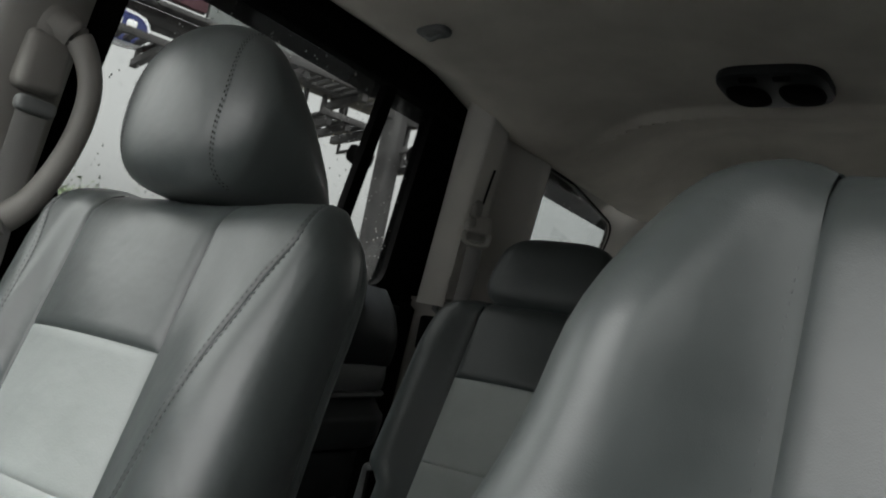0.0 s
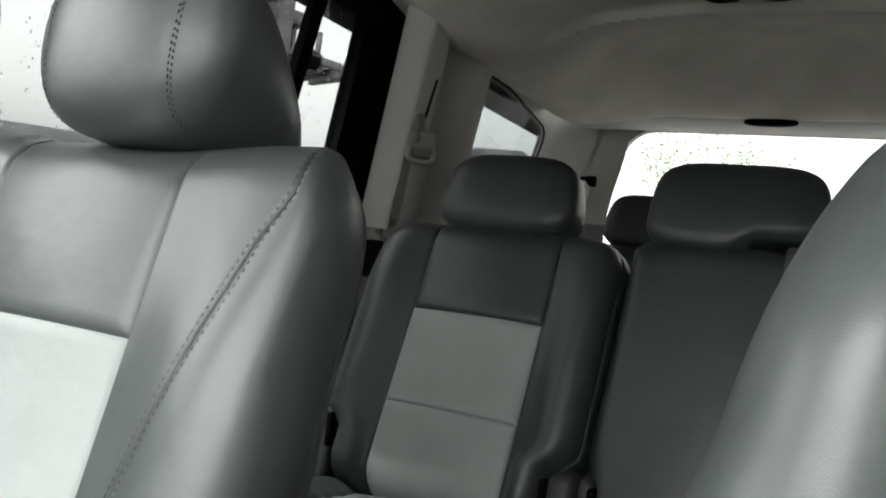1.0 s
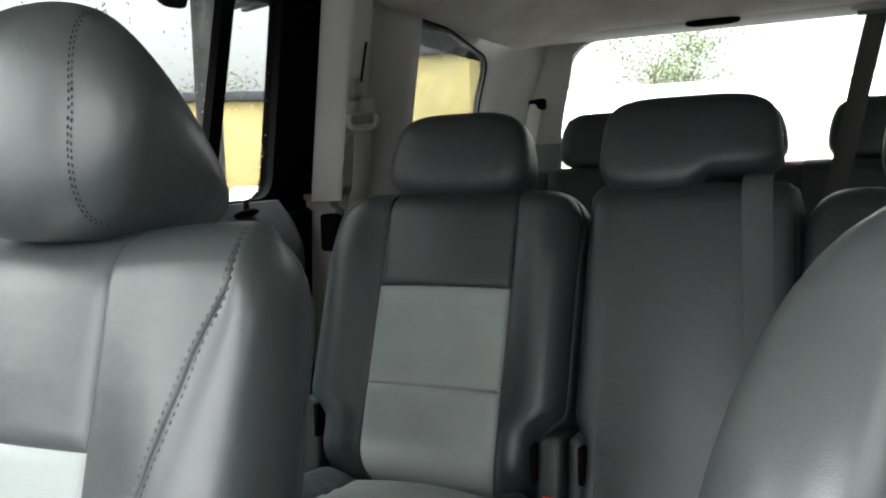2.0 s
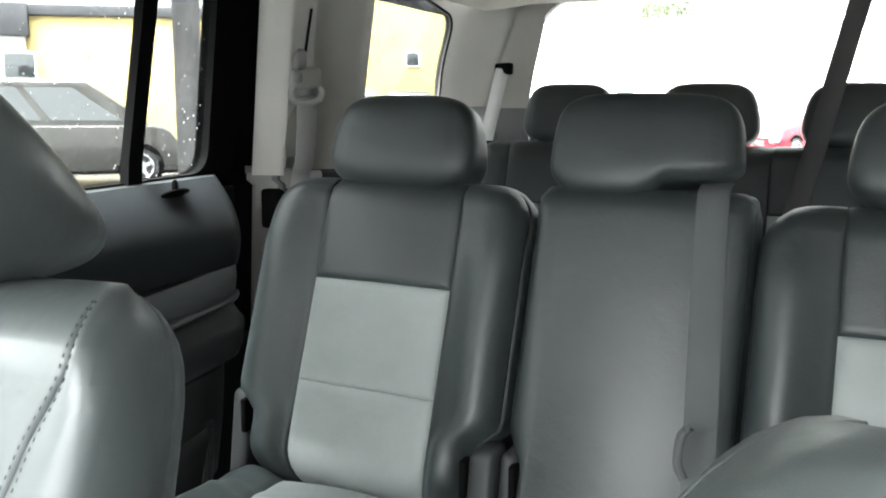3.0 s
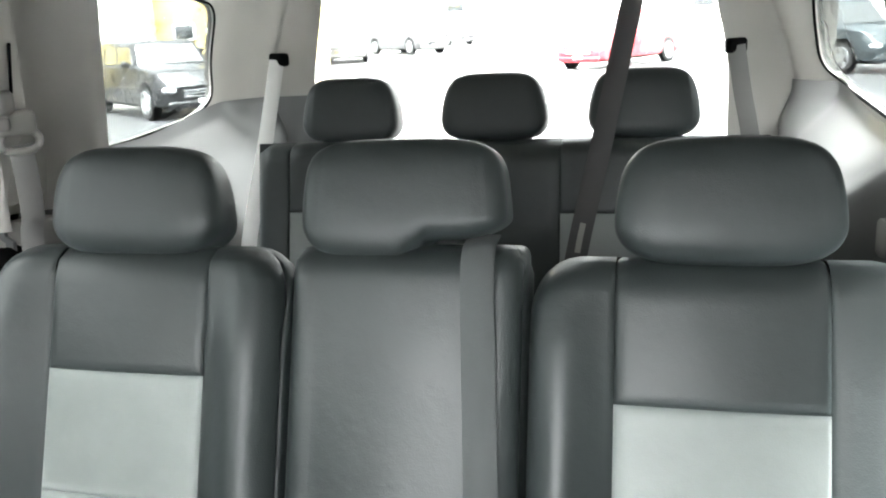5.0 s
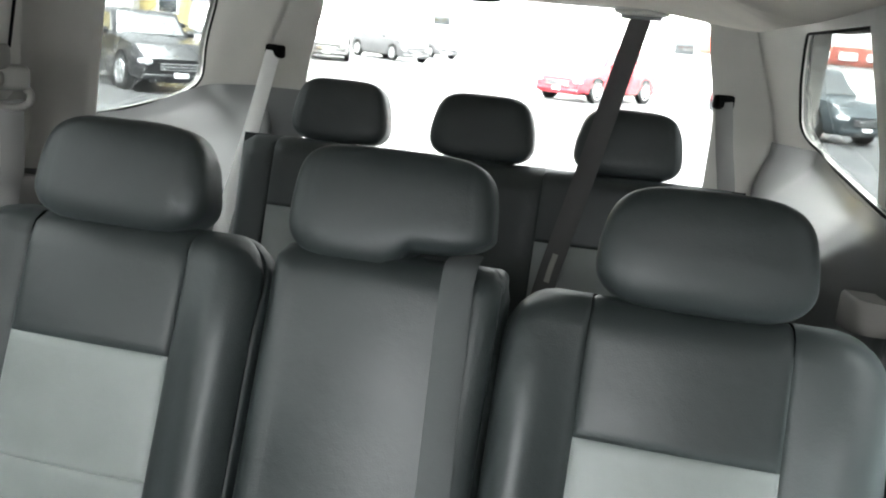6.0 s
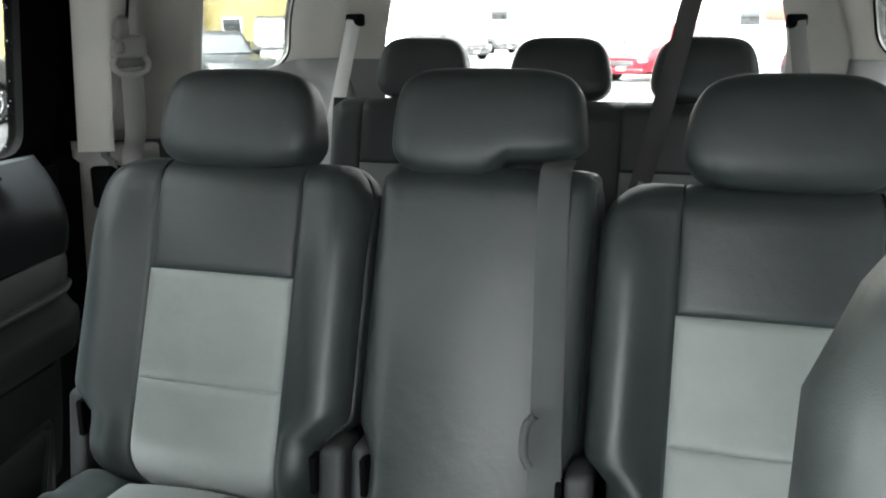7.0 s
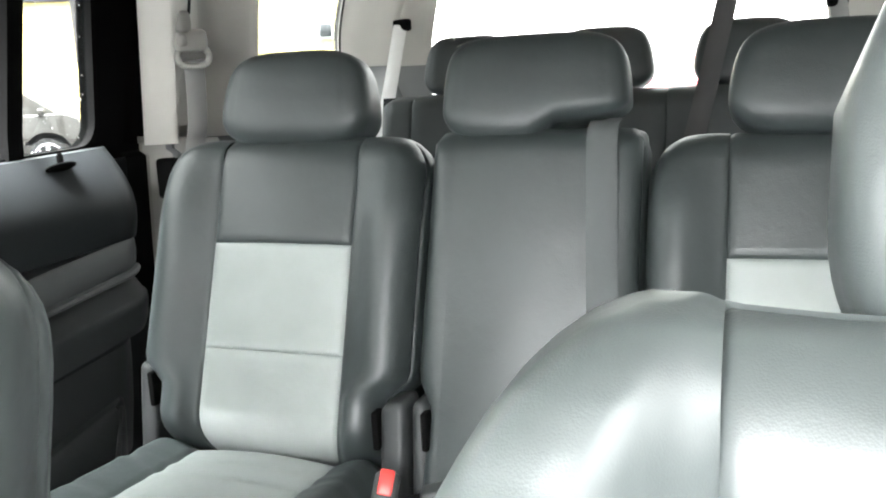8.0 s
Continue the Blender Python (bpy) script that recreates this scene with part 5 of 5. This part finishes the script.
            part("rim", moved(join(*bms), Matrix.Translation((wx, s * (W / 2 + 0.018), wheel)) @ Matrix.Rotation(math.pi / 2, 4, "X")), M_ALLOY, wh, "five-spoke alloy rim")
            b = bmesh.new()
            bmesh.ops.create_cone(b, cap_ends=True, segments=28, radius1=wheel * 1.16, radius2=wheel * 1.16, depth=0.1)
            part("wheel_arch", moved(b, Matrix.Translation((wx, s * (W / 2 - 0.055), wheel + 0.02)) @ Matrix.Rotation(math.pi / 2, 4, "X")), M_BLACK, c)
    # front and back
    part("grille", rbox(xf - 0.06, xf + 0.015, -W * 0.24, W * 0.24, clear + 0.22, clear + 0.40, 0.02), M_BLACK, c, "dark grille")
    for dz in (0.26, 0.32, 0.38):
        part("grille_bar", rbox(xf - 0.03, xf + 0.025, -W * 0.235, W * 0.235, clear + dz - 0.012, clear + dz + 0.006, 0.004), M_CHROME, c)
    for s in (-1, 1):
        part("headlight", moved(pillow(0.16, 0.17, 0.075, 0.6, 0.6, 18, 10), pose(xf - 0.15, s * W * 0.345, clear + 0.40, 0, 0, -s * 18)), M_LAMP, c, "clear headlamp lens")
        part("tail_light", rbox(xr - 0.01, xr + 0.08, s * W * 0.36 - 0.08, s * W * 0.36 + 0.08, belt - 0.30, belt - 0.10, 0.02), M_RED, c)
    part("bumper", rbox(xf - 0.10, xf + 0.035, -W * 0.42, W * 0.42, clear + 0.04, clear + 0.17, 0.04), paint, c)
    part("number_plate", rbox(xf + 0.02, xf + 0.045, -0.16, 0.16, clear + 0.10, clear + 0.20, 0.004), M_WHITE, c, "blank pale plate")
    if bed:
        part("bed_wall", rbox(xr, we - 0.05, -W / 2 * 0.9, W / 2 * 0.9, belt - 0.1, belt + 0.08, 0.03), paint, c)
    return c


P_SILVER = mat("silver_paint", (0.42, 0.41, 0.39), 0.3, metal=0.4, coat=0.6, stain=0.04)
P_BLACK = mat("black_paint", (0.008, 0.008, 0.009), 0.25, coat=0.3, stain=0.05)
P_RED = mat("red_paint", (0.26, 0.010, 0.018), 0.25, coat=0.8, stain=0.04)
P_WHITE = mat("white_car_paint", (0.75, 0.75, 0.74), 0.3, coat=0.6, stain=0.03)
P_TRUCK = mat("pale_grey_truck_paint", (0.062, 0.062, 0.064), 0.35, metal=0.3, coat=0.5, stain=0.06)
P_TAUPE = mat("taupe_paint", (0.052, 0.049, 0.045), 0.25, metal=0.5, coat=0.5, stain=0.04)
P_TEAL = mat("dark_teal_paint", (0.018, 0.026, 0.03), 0.25, coat=0.4, stain=0.05)

# silver SUV, side on, beyond the passenger side
def parked(az, d, turn, label, paint, **k):
    x, y = at_az(az, d)
    car(label, x, y, turn, paint, **k)


parked(49.5, 18.6, 46, "taupe minivan with five-spoke wheels, parked side on", P_TAUPE, L=5.1, Hh=2.02, hood=0.55, belt=1.16, wheel=0.37, rake=0.85)
parked(31.7, 21.2, -38, "black crossover with chrome grille bars, parked nose out", P_BLACK, L=4.9, Hh=1.60, hood=1.45, belt=1.10, wheel=0.36)
parked(20.2, 43, -72, "pale grey pickup truck parked nose out", P_TRUCK, L=5.4, W=1.95, Hh=1.85, hood=1.4, belt=1.2, wheel=0.40, bed=True)
parked(16.4, 49, -42, "pale grey pickup truck parked beside another", P_TRUCK, L=5.4, W=1.95, Hh=1.85, hood=1.4, belt=1.2, wheel=0.40, bed=True)
parked(13.9, 60, -40, "pale grey car far across the car park", P_TRUCK, L=4.6)
parked(2.9, 29.5, 240, "bright red saloon parked at a slant", P_RED, L=4.6, Hh=1.70, hood=1.15, boot=0.6, belt=1.12, wheel=0.36)
parked(-8.95, 24.7, -55, "dark teal crossover with alloy wheels", P_TEAL, L=4.7, Hh=1.70, hood=1.15, belt=1.08, wheel=0.36)
parked(38.3, 30, -60, "silver saloon parked behind a steel post", P_SILVER, L=4.5, Hh=1.45, hood=1.1, boot=0.6, belt=0.95)
parked(27.2, 27.5, -60, "dark SUV parked by the yellow wall", P_BLACK, L=4.6, Hh=2.0, hood=1.1, belt=1.2)
parked(61.0, 9.6, 46, "white car seen low past the door sill", P_WHITE, L=4.5, Hh=1.40, hood=1.2, boot=0.6, belt=0.92)


def building(name, label, cx, cy, turn, w, d, h, wall, edge_h=0.45, edge=None, windows=()):
    b = empty(name, cx, cy, 0, label, "building", "buildings round the car park")
    b.rotation_euler = (0, 0, radians(turn))
    part("wall", rbox(-w / 2, w / 2, -d / 2, d / 2, -0.1, h, 0.02), wall, b)
    part("roof", rbox(-w / 2 - 0.15, w / 2 + 0.15, -d / 2 - 0.15, d / 2 + 0.15, h, h + edge_h, 0.03), edge or M_ROOFDARK, b, "dark roof edge")
    for wx, wz, ww, wh in windows:
        f = part("window", rbox(wx - ww / 2, wx + ww / 2, -d / 2 - 0.05, -d / 2 + 0.02, wz - wh / 2, wz + wh / 2, 0.01), M_WHITE, b, "pale window frame")
        part("pane", rbox(wx - ww / 2 + 0.07, wx + ww / 2 - 0.07, -d / 2 - 0.07, -d / 2 - 0.03, wz - wh / 2 + 0.07, wz + wh / 2 - 0.07, 0.005), M_CARGLASS, f)
    return b


def wall_between(a0, d0, a1, d1):
    """Middle, turn and length of a front that runs from one bearing to another."""
    p, q = Vector(at_az(a0, d0)), Vector(at_az(a1, d1))
    return (p + q) / 2, math.degrees(math.atan2(q.y - p.y, q.x - p.x)), (q - p).length


for _nm, _lab, _a0, _d0, _a1, _d1, _h, _wall, _eh, _win in (
        ("yellow_building", "long low yellow rendered building with a dark roof edge", 50.0, 36, 36.2, 34.5, 4.72, M_YELLOW, 0.38, ()),
        ("white_shop", "pale shop front with dark fascia and tall windows", 61.0, 37, 50.1, 35.6, 3.95, M_WHITEWALL, 1.15, [(-3.2 + 1.3 * i, 2.1, 1.15, 2.6) for i in range(6)]),
        ("white_annexe", "pale annexe between two yellow fronts", 36.1, 35.5, 32.5, 35.0, 4.4, M_WHITEWALL, 0.3, ()),
        ("yellow_building", "short yellow rendered front beside the pale annexe", 31.7, 34.6, 24.0, 33.0, 6.2, M_YELLOW, 0.35, [(-1.3, 1.75, 0.8, 0.6), (0.65, 3.3, 0.6, 0.6)])):
    _c, _t, _w = wall_between(_a0, _d0, _a1, _d1)
    _o = Vector((-math.sin(radians(_t)), math.cos(radians(_t)))) * 3.5
    building(_nm, _lab, _c.x + _o.x, _c.y + _o.y, _t, _w, 7, _h, _wall, _eh, windows=_win)
_x, _y = at_az(32.1, 34.2)
tagged(link_mesh("wall_column", rbox(_x - 0.2, _x + 0.2, _y - 0.2, _y + 0.2, 0, 4.9, 0.02), M_CONC), "grey concrete column at a building corner", "column", kind="structure")
_x, _y = at_az(5, 78)
building("white_building", "long white building across the car park", _x, _y, 4, 60, 12, 8.0, M_WHITEWALL, 0.5, M_WHITEWALL, windows=[(-10.3, 2.6, 1.5, 0.9), (9.0, 2.2, 1.6, 1.2)])
_x, _y = at_az(-15, 52)
building("red_fascia_shop", "low shop with a red fascia and pale bars of lettering", _x, _y, -14, 20, 10, 1.9, M_WHITEWALL, 0.85, M_BRICKRED)
_fx = empty("fascia_lettering", _x, _y, 0, "pale lettering bars on a red fascia", "sign")
_fx.rotation_euler = (0, 0, radians(-14))
for i in range(9):
    part("bar", rbox(-6 + 1.25 * i, -6 + 1.25 * i + 0.85, -5.22, -5.16, 2.12, 2.50, 0.01), M_WHITE, _fx)


def tree(x, y, h, r, seed, label, leaf=1.0):
    """Tapered trunk with limbs and a crown of many small leaves."""
    rnd = random.Random(seed)
    t = empty("tree", x, y, 0, label, "tree", "trees")
    bms = [sweep([(0, 0, 0), (0.1, 0.05, h * 0.3), (0.05, 0.12, h * 0.62)], lambda s: 0.20 * (1 - 0.6 * s), 8)]
    tips = []
    for k in range(9):
        a = 2 * math.pi * k / 9 + rnd.random()
        e = Vector((math.cos(a) * r * rnd.uniform(0.4, 0.8), math.sin(a) * r * rnd.uniform(0.4, 0.8), h * rnd.uniform(0.55, 0.95)))
        s0 = Vector((0.06, 0.08, h * rnd.uniform(0.32, 0.6)))
        bms.append(sweep([s0, s0.lerp(e, 0.5) + Vector((0, 0, 0.2)), e], lambda s: 0.07 * (1 - 0.8 * s), 6))
        tips += [e, s0.lerp(e, 0.65)]
    part("trunk", join(*bms), M_BARK, t)
    vs, fs = [], []
    for tip in tips:
        for _ in range(230):
            d = Vector((rnd.gauss(0, 1), rnd.gauss(0, 1), rnd.gauss(0, 0.75))) * r * 0.24
            p = tip + d
            s = rnd.uniform(0.05, 0.12) * leaf
            a, b = Vector((rnd.gauss(0, 1), rnd.gauss(0, 1), rnd.gauss(0, 0.5))).normalized(), Vector((rnd.gauss(0, 1), rnd.gauss(0, 1), rnd.gauss(0, 1))).normalized()
            i = len(vs)
            vs += [p - a * s, p + b * s * 0.5, p + a * s, p - b * s * 0.5]
            fs.append((i, i + 1, i + 2, i + 3))
    me = bpy.data.meshes.new("crown")
    me.from_pydata([tuple(v) for v in vs], [], fs)
    me.materials.append(M_LEAF)
    cr = new("crown", me)
    cr.parent = t
    return t


for _az, _d, _h, _r, _sd in ((59, 38, 5.6, 2.8, 1), (55.5, 46, 5.0, 2.8, 2), (62, 33, 5.0, 2.6, 3), (12.0, 96, 21, 7.0, 4), (10.0, 104, 20, 6.5, 5), (40.5, 58, 8.2, 3.4, 6), (44, 60, 7.6, 3, 7)):
    _x, _y = at_az(_az, _d)
    tree(_x, _y, _h, _r, _sd, "leafy green tree behind the car park", max(1.0, _d / 44))


# ---- the billboard on its steel post ----
def billboard():
    px, py = at_az(41.2, 14.6)
    b = empty("billboard", px, py, 0, "large billboard on a thick steel post with catwalks and floodlights", "billboard")
    A = radians(72)
    away, right = Vector((-math.sin(A), math.cos(A), 0)), Vector((math.cos(A), math.sin(A), 0))
    m = Matrix.Identity(4)
    m.col[0][:3], m.col[1][:3], m.col[2][:3] = right, away, (0, 0, 1)
    part("post", sweep([(0, 0, 0), (0, 0, 3), (0, 0, 7.2)], 0.21, 20), M_RUST, b, "thick weathered steel post")
    m = m @ Matrix.Translation((-0.2, 0, -0.12))
    part("header_beam", moved(rbox(-5.6, 0.62, -0.16, 0.16, 5.34, 5.58, 0.02), m), M_RUST, b)
    part("side_arm", moved(rbox(0.1, 1.6, -0.06, 0.06, 4.86, 4.98, 0.01), m), M_RUST, b)
    # catwalks: gratings on brackets, seen from below
    for x0, x1, z, dy in ((-3.7, -0.55, 5.28, -0.75), (-6.2, -3.9, 4.82, -0.75), (-1.75, -0.7, 4.74, -0.7), (0.35, 1.15, 4.6, -0.6)):
        cw = part("catwalk", moved(join(rbox(x0, x1, dy - 0.34, dy - 0.27, z, z + 0.10, 0.005), rbox(x0, x1, dy + 0.27, dy + 0.34, z, z + 0.10, 0.005)), m), M_RUST, b, "open steel catwalk")
        n = int((x1 - x0) / 0.16)
        for i in range(n):
            xx = x0 + (x1 - x0) * (i + 0.5) / n
            part("rung", moved(rbox(xx - 0.045, xx + 0.045, dy - 0.28, dy + 0.28, z + 0.02, z + 0.06, 0), m), M_RUST, cw)
        for i in range(3):
            xx = x0 + (x1 - x0) * (i + 0.5) / 3
            part("bracket", moved(rbox(xx - 0.05, xx + 0.05, dy - 0.30, 0.1, z - 0.12, z, 0.005), m), M_RUST, cw)
            part("hanger", moved(rbox(xx - 0.03, xx + 0.03, -0.05, 0.05, z - 0.1, max(z, 5.40), 0.005), m), M_RUST, cw)
    for xx, z in ((-0.8, 4.36), (0.31, 4.68), (-2.6, 5.05)):
        fl = part("floodlight", moved(pillow(0.20, 0.17, 0.15, 0.5, 0.5, 20, 12), m @ pose(xx, -0.8, z, 25)), M_BLACK, b, "dark floodlight")
        part("lamp_arm", moved(rbox(xx - 0.02, xx + 0.02, -0.85, 0.0, z + 0.10, z + 0.15, 0.004), m), M_RUST, fl)
        part("lamp_drop", moved(rbox(xx - 0.02, xx + 0.02, -0.04, 0.0, z + 0.1, 5.4, 0.004), m), M_RUST, fl)
    # boards
    bo = part("board", moved(rbox(-3.55, -0.14, -0.42, -0.28, 5.64, 7.4, 0.01), m), M_BOARD, b, "grey advertising board with white web address")
    part("board", moved(rbox(-9.2, -3.58, -0.40, -0.26, 5.72, 8.2, 0.01), m), M_MAROON, b, "dark maroon advertising board")
    part("board_trim", moved(rbox(-9.2, -0.12, -0.46, -0.20, 5.56, 5.635, 0.01), m), M_RUST, b)
    cu = bpy.data.curves.new("lettering", "FONT")
    cu.body, cu.size, cu.extrude, cu.align_x = "SHORES.COM", 0.235, 0.012, "RIGHT"
    cu.space_character = 1.06
    cu.offset = 0.007
    me_ob = bpy.data.objects.new("lettering", cu)
    scene.collection.objects.link(me_ob)
    dg = bpy.context.evaluated_depsgraph_get()
    me = bpy.data.meshes.new_from_object(me_ob.evaluated_get(dg))
    bpy.data.objects.remove(me_ob)
    me.transform(m @ pose(-0.22, -0.435, 5.775, 90, 0, 0))
    me.materials.clear()
    me.materials.append(M_WHITE)
    lt = new("lettering", me)
    lt.parent = bo
    tagged(lt, "white capital letters")
    for i in range(7):
        part("number_bar", moved(rbox(-1.78 + 0.135 * i, -1.78 + 0.135 * i + 0.09, -0.45, -0.425, 6.06, 6.22, 0.004), m), M_WHITE, bo)
    for i in range(5):
        part("word_bar", moved(rbox(-3.3 + 0.27 * i, -3.3 + 0.27 * i + 0.20, -0.45, -0.425, 6.05, 6.30, 0.004), m), M_WHITE, bo)
    for i in range(3):
        part("word_bar", moved(rbox(-4.9 + 0.40 * i, -4.9 + 0.40 * i + 0.30, -0.43, -0.405, 5.86, 6.3, 0.01), m), M_WHITE, b)
    # oval name plates: shapes only
    def oval(cx, cz, w, h):
        pts = [(cx + w * math.copysign(abs(math.cos(2 * math.pi * k / 48)) ** 0.55, math.cos(2 * math.pi * k / 48)), cz + h * math.copysign(abs(math.sin(2 * math.pi * k / 48)) ** 0.8, math.sin(2 * math.pi * k / 48))) for k in range(48)]
        def disc(f, y0, y1):
            bb = bmesh.new()
            a = [bb.verts.new((cx + (x - cx) * f, y0, cz + (z - cz) * (1 - (1 - f) * w / h))) for x, z in pts]
            c = [bb.verts.new((cx + (x - cx) * f, y1, cz + (z - cz) * (1 - (1 - f) * w / h))) for x, z in pts]
            bb.faces.new(a)
            bb.faces.new(c)
            for k in range(48):
                bb.faces.new((a[k], a[(k + 1) % 48], c[(k + 1) % 48], c[k]))
            return bb
        p = part("name_plate", moved(disc(1, -0.62, -0.44), m), M_WHITE, b, "white-rimmed navy oval plate")
        part("plate_field", moved(disc(0.90, -0.64, -0.615), m), M_NAVY, p)
        for i in range(3):
            part("mark", moved(rbox(cx - w * 0.62 + w * 0.44 * i, cx - w * 0.62 + w * 0.44 * i + w * 0.30, -0.66, -0.635, cz - h * 0.45, cz + h * 0.45, 0.02), m), M_WHITE, p)
        part("plate_arm", moved(rbox(cx - 0.03, cx + 0.03, -0.45, 0.0, cz - 0.03, cz + 0.03, 0.004), m), M_RUST, p)
    oval(-4.80, 5.03, 0.46, 0.25)
    oval(1.52, 4.92, 0.26, 0.25)
    return b


billboard()
